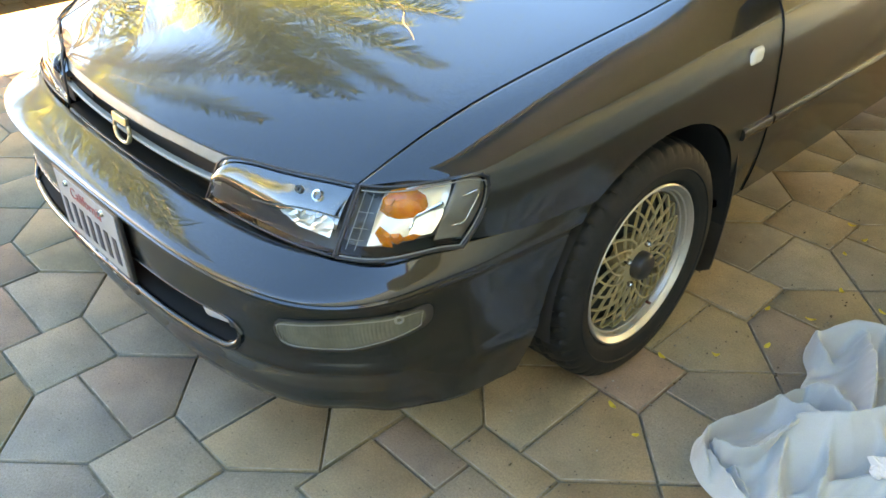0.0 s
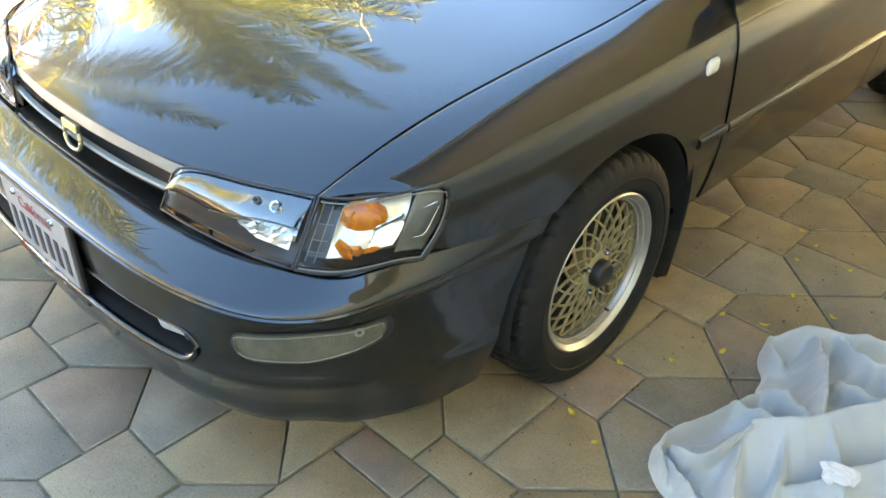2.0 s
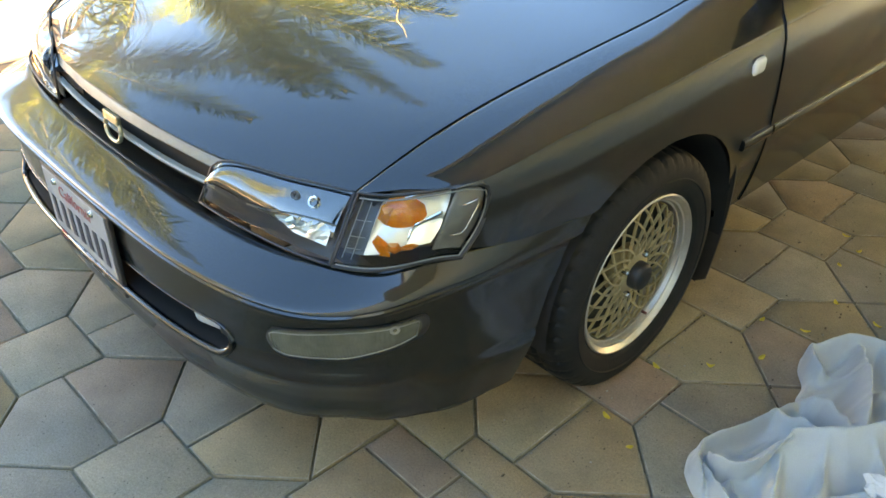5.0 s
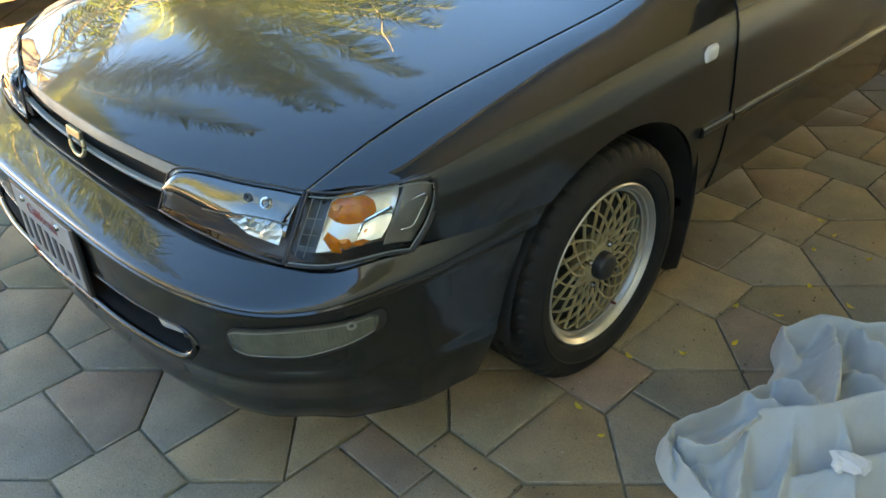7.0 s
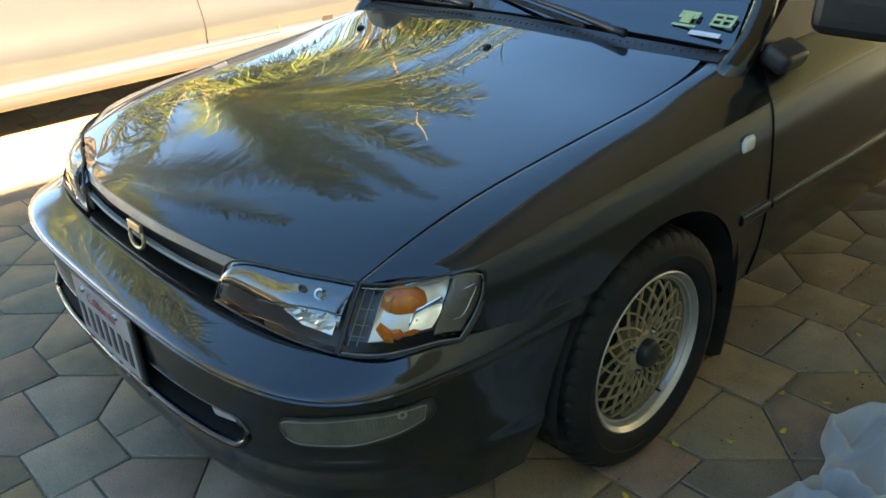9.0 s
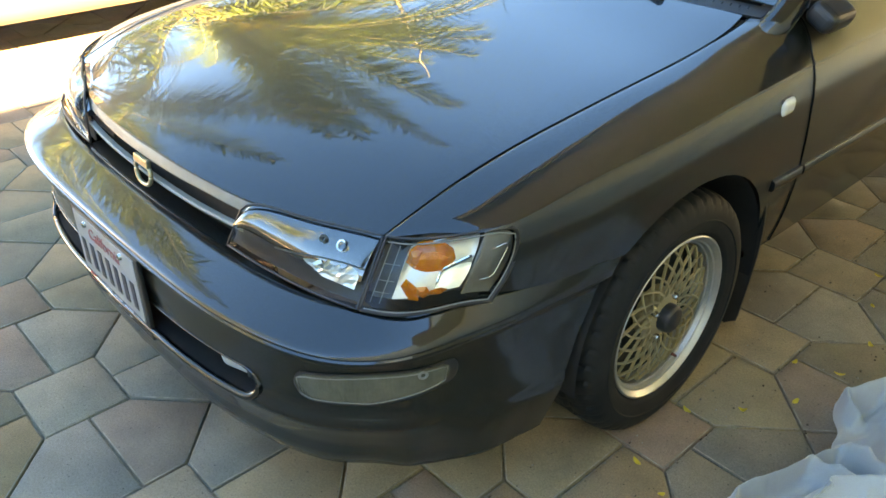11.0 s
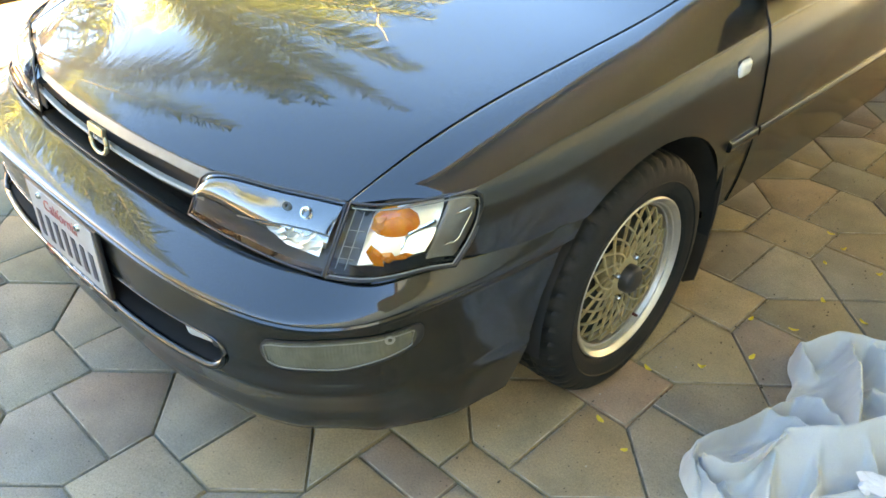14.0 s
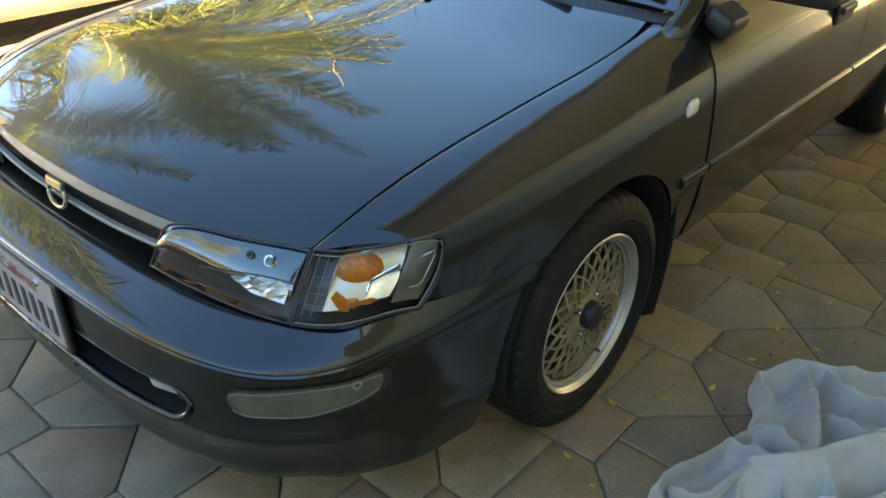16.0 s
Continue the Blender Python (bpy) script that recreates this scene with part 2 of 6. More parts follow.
def mesh_from(name, verts, faces, smooth=True):
    me = bpy.data.meshes.new(name)
    me.from_pydata([tuple(map(float, v)) for v in verts], [], faces)
    me.update()
    if smooth:
        me.polygons.foreach_set("use_smooth", [True] * len(me.polygons))
    return me


def part(name, me, mat, parent=None, label=""):
    """One mesh object, under its thing when a parent is given."""
    if isinstance(me, bmesh.types.BMesh):
        bm, me = me, bpy.data.meshes.new(name)
        bmesh.ops.recalc_face_normals(bm, faces=bm.faces)
        bm.to_mesh(me)
        bm.free()
    me.materials.append(mat)
    ob = new(name, me)
    if parent is not None:
        ob.parent = parent
    return tagged(ob, label)


def thing(name, label, category, at=(0, 0, 0), group="", kind=""):
    ob = new(name)
    ob.matrix_basis = Matrix.Translation(at)
    ob.empty_display_size = 0.1
    return tagged(ob, label, category, group, kind)


def spline(xs, ys):
    """A natural cubic curve through the points, straight beyond its ends."""
    xs, ys = np.array(xs, float), np.array(ys, float)
    n = len(xs)
    h = np.diff(xs)
    a = np.zeros((n, n))
    r = np.zeros(n)
    a[0, 0] = a[-1, -1] = 1
    for i in range(1, n - 1):
        a[i, i - 1], a[i, i], a[i, i + 1] = h[i - 1], 2 * (h[i - 1] + h[i]), h[i]
        r[i] = 6 * ((ys[i + 1] - ys[i]) / h[i] - (ys[i] - ys[i - 1]) / h[i - 1])
    m = np.linalg.solve(a, r)

    def at(x):
        x = np.asarray(x, float)
        i = np.clip(np.searchsorted(xs, x) - 1, 0, n - 2)
        d, e = x - xs[i], xs[i + 1] - x
        y = (m[i] * e ** 3 + m[i + 1] * d ** 3) / (6 * h[i]) + (ys[i] / h[i] - m[i] * h[i] / 6) * e + (ys[i + 1] / h[i] - m[i + 1] * h[i] / 6) * d
        low = ys[0] + (x - xs[0]) * ((ys[1] - ys[0]) / h[0] - h[0] * (2 * m[0] + m[1]) / 6)
        high = ys[-1] + (x - xs[-1]) * ((ys[-1] - ys[-2]) / h[-1] + h[-1] * (m[-2] + 2 * m[-1]) / 6)
        return np.where(x < xs[0], low, np.where(x > xs[-1], high, y))
    return at


def along(points, n):
    """n points evenly along a smooth curve through the given ones."""
    p = np.array(points, float)
    s = np.concatenate([[0], np.cumsum(np.linalg.norm(np.diff(p, axis=0), axis=1))])
    t = np.linspace(0, s[-1], n)
    return np.stack([spline(s, p[:, k])(t) for k in range(p.shape[1])], 1)


def grid_faces(nu, nv, at=0, flip=False, keep=None):
    out = []
    for i in range(nu - 1):
        for j in range(nv - 1):
            if keep is not None and not keep(i, j):
                continue
            q = (at + i * nv + j, at + (i + 1) * nv + j, at + (i + 1) * nv + j + 1, at + i * nv + j + 1)
            out.append(q[::-1] if flip else q)
    return out


def normals_of(g):
    du, dv = np.gradient(g, axis=0), np.gradient(g, axis=1)
    n = np.cross(du, dv)
    return n / np.maximum(np.linalg.norm(n, axis=2, keepdims=True), 1e-9)


def sheet(name, g, thick=0.0, flip=False, keep=None, smooth=True):
    """A mesh from a grid of points (nu, nv, 3); thick gives it a back and turned edges."""
    nu, nv = g.shape[:2]
    if not thick:
        return mesh_from(name, g.reshape(-1, 3), grid_faces(nu, nv, 0, flip, keep), smooth)
    back = g - normals_of(g) * thick * (-1 if flip else 1)
    v = np.concatenate([g.reshape(-1, 3), back.reshape(-1, 3)])
    k = nu * nv
    f = grid_faces(nu, nv, 0, flip) + grid_faces(nu, nv, k, not flip)
    rim = [i * nv for i in range(nu)] + [(nu - 1) * nv + j for j in range(1, nv)] + [i * nv + nv - 1 for i in range(nu - 2, -1, -1)] + [j for j in range(nv - 2, 0, -1)]
    for a, b in zip(rim, rim[1:] + rim[:1]):
        f.append((a, b, b + k, a + k) if flip else (b, a, a + k, b + k))
    me = mesh_from(name, v, f, smooth)
    me.set_sharp_from_angle(angle=radians(50))
    return me


def box(size, at=(0, 0, 0), bevel=0.0, turn=(0, 0, 0), seg=2):
    bm = bmesh.new()
    bmesh.ops.create_cube(bm, size=1)
    bmesh.ops.scale(bm, vec=size, verts=bm.verts)
    if bevel:
        bmesh.ops.bevel(bm, geom=bm.edges[:], offset=bevel, segments=seg, affect="EDGES", profile=0.6)
    bmesh.ops.transform(bm, matrix=pose(*at, *turn), verts=bm.verts)
    return bm


def lathe(name, profile, n=72, mat=None, wobble=None):
    """Turns (x, r) round the x axis."""
    p = np.array(profile, float)
    g = np.zeros((n + 1, len(p), 3))
    for i in range(n + 1):
        a = 2 * math.pi * i / n
        r = p[:, 1] if wobble is None else np.array([wobble(k, i, q) for k, q in enumerate(p[:, 1])])
        g[i, :, 0], g[i, :, 1], g[i, :, 2] = p[:, 0], r * math.cos(a), r * math.sin(a)
    me = sheet(name, g)
    bm = bmesh.new()
    bm.from_mesh(me)
    bmesh.ops.remove_doubles(bm, verts=bm.verts, dist=1e-5)
    bmesh.ops.recalc_face_normals(bm, faces=bm.faces)
    bm.to_mesh(me)
    bm.free()
    me.set_sharp_from_angle(angle=radians(40))
    return me


def sweep(name, path, section, closed=True):
    """A bar: a section of (out, up) carried along a path of points; out lies level, square to the path."""
    p = np.array(path, float)
    d = np.gradient(p, axis=0)
    d /= np.linalg.norm(d, axis=1, keepdims=True)
    out = np.cross(d, (0, 0, 1.0))
    out /= np.linalg.norm(out, axis=1, keepdims=True)
    up = np.cross(out, d)
    s = np.array(section, float)
    k = len(s)
    v = [p[i] + out[i] * a + up[i] * b for i in range(len(p)) for a, b in s]
    f = []
    for i in range(len(p) - 1):
        for j in range(k if closed else k - 1):
            q = (j + 1) % k
            f.append((i * k + j, i * k + q, (i + 1) * k + q, (i + 1) * k + j))
    if closed:
        f += [tuple(range(k))[::-1], tuple(range((len(p) - 1) * k, len(p) * k))]
    me = mesh_from(name, v, f)
    me.set_sharp_from_angle(angle=radians(35))
    return me


def tube(name, path, radius, n=8):
    """A round bar along any path; radius may be one number or one per point."""
    p = np.array(path, float)
    r = np.broadcast_to(np.array(radius, float), (len(p),))
    d = np.gradient(p, axis=0)
    d /= np.linalg.norm(d, axis=1, keepdims=True)
    ref = np.array((0.0, 0, 1)) if abs(d[:, 2]).mean() < 0.9 else np.array((1.0, 0, 0))
    a = np.cross(d, ref)
    a /= np.linalg.norm(a, axis=1, keepdims=True)
    b = np.cross(a, d)
    v = [p[i] + r[i] * (a[i] * math.cos(q) + b[i] * math.sin(q)) for i in range(len(p)) for q in np.linspace(0, 2 * math.pi, n, endpoint=False)]
    f = [(i * n + j, i * n + (j + 1) % n, (i + 1) * n + (j + 1) % n, (i + 1) * n + j) for i in range(len(p) - 1) for j in range(n)]
    f += [tuple(range(n))[::-1], tuple(range((len(p) - 1) * n, len(p) * n))]
    return mesh_from(name, v, f)


def mirrored(g):
    g = g.copy()
    g[..., 0] *= -1
    return g


# ---- ground and house ----
ground = part("ground", sheet("ground", np.array([[(x, y, -0.0085) for y in (-400, -30, -8, 0, 8, 30, 400)] for x in (-400, -30, -8, 0, 8, 30, 400)]), smooth=False), joint_sand)
tagged(ground, "sandy ground under the paved driveway, reaching the horizon", "ground", kind="structure")

WALL_X = 2.75
house = thing("house", "grey-green stucco house wall with pale green eaves beside the driveway", "house", (WALL_X, 0, 0))


def house_part(name, bm, mat, label=""):
    bmesh.ops.translate(bm, vec=(-WALL_X, 0, 0), verts=bm.verts)
    return part(name, bm, mat, house, label)


END_Y, COVER_X, COVER_Z, COVER_Y = 6.4, 0.26, 2.28, -0.53
MID_Y, LONG = (END_Y - 9.0) / 2, END_Y + 9.0
house_part("wall", box((0.2, LONG, 4.4), (WALL_X + 0.1, MID_Y, 2.19)), stucco)
house_part("cover", box((WALL_X - COVER_X, END_Y - COVER_Y, 0.05), ((WALL_X + COVER_X) / 2, (END_Y + COVER_Y) / 2, COVER_Z + 0.025)), eave_wood)
house_part("fascia", box((0.04, END_Y - COVER_Y, 0.16), (COVER_X - 0.02, (END_Y + COVER_Y) / 2, COVER_Z + 0.02)), eave_wood)
house_part("roof", box((3.4, LONG, 0.08), (WALL_X + 1.5, MID_Y, 4.75), turn=(0, -14, 0)), roof_tile)
# added wall, out of view: lowers the bright horizon mirrored in the headlights
unseen_wall = part("unseen_wall", box((16.0, 0.2, 2.6), (-4.0, -9.1, 1.29)), block_grey)
tagged(unseen_wall, "plain grey wall, added out of view to screen the bright horizon", "wall", kind="structure")
garage = thing("garage", "sunlit grey-green stucco garage wing at the head of the drive", "garage", (3.2, 6.8, 0))
part("wall", box((5.6, 0.2, 3.4), (0.0, 0.1, 1.69)), stucco, garage)
part("eave", box((5.9, 0.42, 0.05), (0.0, -0.1, 3.4)), eave_wood, garage)
part("roof", box((5.9, 3.0, 0.08), (0.0, 1.2, 3.85), turn=(14, 0, 0)), roof_tile, garage)

# ---- the dark sedan ----
car = thing("car", "dark green-grey metallic four-door sedan with gold mesh wheels", "car")

# outlines of the body, half of it; the other half is its mirror
gap_x = spline([-0.64, -0.5, -0.3, 0.0, 0.2, 0.28, 0.34, 0.40, 0.47], [0.628, 0.640, 0.648, 0.656, 0.660, 0.661, 0.658, 0.648, 0.630])
trend_x = spline([-0.64, -0.5, -0.3, 0.0, 0.3, 0.5], [0.628, 0.640, 0.648, 0.656, 0.664, 0.669])
gap_z = spline([-0.64, -0.5, -0.36, -0.2, 0.0, 0.15, 0.3, 0.4, 0.5], [0.667, 0.717, 0.748, 0.769, 0.790, 0.805, 0.827, 0.846, 0.866])
side_x = spline([-0.645, -0.615, -0.582, -0.544, -0.50, -0.455, -0.35, -0.2, 0.0, 0.3, 0.6, 1.5, 2.5, 3.2], [0.634, 0.682, 0.720, 0.752, 0.778, 0.794, 0.812, 0.823, 0.830, 0.835, 0.838, 0.842, 0.835, 0.79])
crease_z = spline([-0.645, -0.55, -0.45, -0.376, -0.24, -0.08, 0.108, 0.414, 0.6, 1.5, 3.2], [0.645, 0.677, 0.698, 0.709, 0.721, 0.730, 0.743, 0.760, 0.769, 0.79, 0.79])
front_y = spline([0.0, 0.15, 0.26, 0.38, 0.50, 0.63], [-0.768, -0.763, -0.7505, -0.7265, -0.685, -0.634])
rear_y = spline([0.0, 0.2, 0.4, 0.6, 0.7], [0.350, 0.354, 0.370, 0.403, 0.424])
bump_plan = np.array([(0.0, -0.885), (0.20, -0.883), (0.36, -0.877), (0.49, -0.861), (0.59, -0.836), (0.665, -0.802), (0.725, -0.748), (0.757, -0.690), (0.777, -0.610), (0.797, -0.515), (0.8095, -0.415), (0.8160, -0.34), (0.8212, -0.262)])

# hood: its middle line, and the sides where it meets the fenders
ridge_z = spline([-0.781, -0.70, -0.60, -0.50, -0.40, -0.30, -0.20, -0.05, 0.10, 0.22, 0.35], [0.6725, 0.6965, 0.7225, 0.7455, 0.7655, 0.7830, 0.7985, 0.8190, 0.8375, 0.8530, 0.8720])
NU, NV = 61, 61
hood_grid = np.zeros((NU, NV, 3))
for i, u in enumerate(np.linspace(-1, 1, NU)):
    for j, v in enumerate(np.linspace(0, 1, NV)):
        x = abs(u) * 0.66
        for _ in range(6):
            y = float(front_y(x)) * (1 - v) + float(rear_y(x)) * v
            x = abs(u) * (float(gap_x(y)) - 0.0020)
        crown = (1.11803 - math.sqrt(u * u + 0.25)) / 0.61803
        z = float(gap_z(y)) * (1 - crown) + float(ridge_z(y)) * crown
        hood_grid[i, j] = (math.copysign(x, u), y, z - 0.0030 * math.exp(-(v * 30) ** 1.2) * (1 - abs(u) ** 6))
hood_grid[:, :, 2] += 0.001 - 0.0030 * np.abs(np.linspace(-1, 1, NU))[:, None] ** 14
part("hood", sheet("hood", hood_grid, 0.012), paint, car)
for sx in (1, -1):
    # dark strip under the hood gap: the gap's shade is put into its colour
    backing_path = [(sx * (float(gap_x(y)) - 0.001), y, float(gap_z(y)) - 0.016) for y in np.linspace(-0.625, 0.42, 60)]
    part("gap_backing", sweep("gap_backing", backing_path, [(-0.03, -0.012), (0.03, -0.012), (0.03, 0.0), (-0.03, 0.0)]), dull_black, car)


def arch_low(y, cy):
    """The lower edge of the side panels at y: the wheel arch, or the sill."""
    d = y - cy - 0.03
    r = 0.365 if d < 0 else 0.338
    return 0.29 + 0.325 * math.sqrt(max(0.0, 1 - (d / r) ** 2)) if abs(d) < r else None


def dense(points, n):
    """Points along the curve, packed evenly, with no overshoot at tight bends."""
    p = np.array(points, float)
    for _ in range(4):
        q = np.empty((2 * len(p), 2))
        q[0::2][1:], q[0] = 0.25 * p[:-1] + 0.75 * p[1:], p[0]
        q[1::2][:-1], q[-1] = 0.75 * p[:-1] + 0.25 * p[1:], p[-1]
        q = np.concatenate([q[:1], np.stack([0.75 * p[:-1] + 0.25 * p[1:], 0.25 * p[:-1] + 0.75 * p[1:]], 1).reshape(-1, 2), q[-1:]])
        p = q
    t = np.concatenate([[0], np.cumsum(np.linalg.norm(np.diff(p, axis=0), axis=1))])
    k = np.linspace(0, t[-1], n)
    return np.stack([np.interp(k, t, p[:, 0]), np.interp(k, t, p[:, 1])], 1)


def door_edge(z):
    """How far the front edge of the door lies from straight at the height z."""
    return float(np.interp(z, [0.285, 0.33, 0.42, 0.50, 0.58, 0.66, 0.72, 0.78, 0.825, 0.90], [0.014, 0.012, 0.004, -0.008, -0.020, -0.033, -0.031, -0.010, 0.034, 0.085]))


def sheared(g, y0, y1):
    """Bends the ends of a panel to the curve of the door's front edge, fully at y1 and not at all at y0."""
    for row in g:
        for q in row:
            t = min(1, max(0, (q[1] - y0) / (y1 - y0)))
            q[1] += door_edge(q[2]) * t * t * (3 - 2 * t)
    return g


def side_profile(y, n=44):
    """Cross-section of fender or door at y, from its top inner edge down to the sill."""
    xs, zk = float(side_x(y)), float(crease_z(y))
    if y < 0.475:
        xe, xg, zg, k = float(gap_x(min(y, 0.45))) + 0.0014, float(trend_x(y)) + 0.0014, float(gap_z(y)) - 0.001, 0.0
    else:
        k = min(1.0, (y - 0.475) / 0.16)
        k = k * k * (3 - 2 * k)
        xe = xg = 0.668 + (0.715 - 0.668) * k
        zg = float(gap_z(0.47)) - 0.001 + (0.886 - float(gap_z(0.47)) + 0.001) * k
    size = min(1.0, (xs - xg) / 0.1)
    cx = xs - float(np.interp(y, [-0.50, -0.30], [0.010, 0.024])) * size
    groove = 0.0017 * min(1, max(0, (y + 0.47) / 0.12))
    wide, drop = cx - xg, zg - zk
    start = min(0.7, (0.10 + 0.55 * k) * wide / max(0.004, drop))
    power = 2.0 - 0.7 * k
    pts = [(xe, zg - 0.012), (xe + 0.0006, zg - 0.0016), (xe + 0.0022 * size, zg - 0.0003)]
    pts += [(xg + wide * t, zg - drop * (start * t + (1 - start) * t ** power)) for t in np.linspace(0.06, 0.94, 12)]
    pts += [(cx - 0.003 * size, zk + 0.0018 * size), (cx, zk), (cx - groove, zk - 0.003 * size), (cx + 0.0026 * size - 0.4 * groove, zk - 0.0070 * size),
            (cx + 0.38 * (xs - cx), zk - 0.019), (cx + 0.67 * (xs - cx), zk - 0.039), (cx + 0.90 * (xs - cx), zk - 0.070), (xs, zk - 0.115), (xs - 0.001, 0.56), (xs - 0.008, 0.47), (xs - 0.025, 0.36), (xs - 0.045, 0.285)]
    return dense(pts, n)


def cut_profile(y, low, n=44):
    """The cross-section, ended at the height low, with points packed round the crease."""
    p = side_profile(y, 420)
    s = np.concatenate([[0], np.cumsum(np.linalg.norm(np.diff(p, axis=0), axis=1))])
    zk = float(crease_z(y))
    sc = s[int(np.argmax((p[:, 1] < zk - 0.0004) & (np.arange(420) > 60)))]
    last = s[p[:, 1] >= low - 1e-6][-1]
    if low < zk - 0.02:
        t = np.concatenate([np.linspace(0, sc - 0.006, 30), sc + np.array([-0.0025, 0.0, 0.0025, 0.005]), np.linspace(sc + 0.011, last, n - 34)])
    else:
        t = np.linspace(0, last, n)
    return np.stack([np.interp(t, s, p[:, 0]), np.interp(t, s, p[:, 1])], 1)


def side_grid(ys, low_of, n=58):
    g = np.zeros((len(ys), n, 3))
    for i, y in enumerate(ys):
        c = cut_profile(y, low_of(y), n)
        g[i, :, 0], g[i, :, 1], g[i, :, 2] = c[:, 0], y, c[:, 1]
    return g


def fender_low(y):
    a = arch_low(y, 0.0)
    seam = 0.566 - 0.0815 * (y + 0.54)
    if y < -0.4725:
        return min(float(np.interp(y, [-0.64, -0.60, -0.582, -0.544, -0.50, -0.485, -0.473], [0.664, 0.672, 0.676, 0.681, 0.685, 0.684, 0.680])), float(gap_z(y)) - 0.004)
    if a is None:
        return seam if y < 0 else 0.285
    return max(a, seam) if y < -0.1 else a


def side_at(y, z):
    c = side_profile(y, 160)
    return float(np.interp(-z, -c[40:, 1], c[40:, 0]))


fender_nose = side_grid(np.concatenate([np.linspace(-0.638, -0.477, 26), [-0.475, -0.4737, -0.473, -0.4725]]), lambda y: fender_low(min(y, -0.4726)))
fender_grid = side_grid(np.concatenate([[-0.4725, -0.472, -0.471, -0.469], np.linspace(-0.465, -0.336, 17), np.linspace(-0.33, 0.36, 64), np.linspace(0.3655, 0.369, 3), np.linspace(0.375, 0.4712, 9)]), lambda y: fender_low(max(y, -0.4724)))
# behind the corner lamp the panel follows the lamp's slanted end
for row in fender_grid:
    fade = min(1.0, max(0.0, (-0.345 - row[0, 1]) / 0.1275))
    if fade > 0:
        fade = fade * fade * (3 - 2 * fade)
        for q in row:
            if q[2] < 0.688:
                t = min(1.0, max(0.0, (q[2] - 0.560) / 0.128))
                back = (-0.4725 - float(np.interp(q[2], [0.56, 0.566, 0.58, 0.595, 0.627, 0.658, 0.688], [-0.541, -0.5375, -0.520, -0.506, -0.4840, -0.4720, -0.4725]))) * fade
                y, z = q[1] - back, q[2] + 0.0815 * back * (1 - t)
                q[:] = side_at(y, z), y, z
fender_grid = sheared(fender_grid, 0.25, 0.4712)


def joined(*meshes):
    """Several meshes made into one."""
    bm = bmesh.new()
    for me in meshes:
        bm.from_mesh(me)
    bmesh.ops.remove_doubles(bm, verts=bm.verts, dist=0.00005)
    out = bpy.data.meshes.new(meshes[0].name)
    bm.to_mesh(out)
    bm.free()
    return out


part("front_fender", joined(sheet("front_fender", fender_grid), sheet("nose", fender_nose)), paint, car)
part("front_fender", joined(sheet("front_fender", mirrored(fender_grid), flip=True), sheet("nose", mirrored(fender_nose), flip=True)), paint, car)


def arch_liner(cy, sx, parent):
    """The dark well above a wheel."""
    g = np.zeros((40, 6, 3))
    for i, a in enumerate(np.linspace(-0.15, math.pi + 0.15, 40)):
        for j, x in enumerate(np.linspace(0.815, 0.42, 6)):
            r = 0.345
            g[i, j] = (sx * x, cy + 0.03 - r * math.cos(a), 0.285 + (r - 0.015) * math.sin(a))
    return part("wheel_well", sheet("wheel_well", g, flip=sx < 0), dull_black, parent)


for sx in (1, -1):
    arch_liner(0.0, sx, car)
    arch_liner(2.465, sx, car)


def door_low(y):
    a = arch_low(y, 2.465)
    return 0.285 if a is None else a


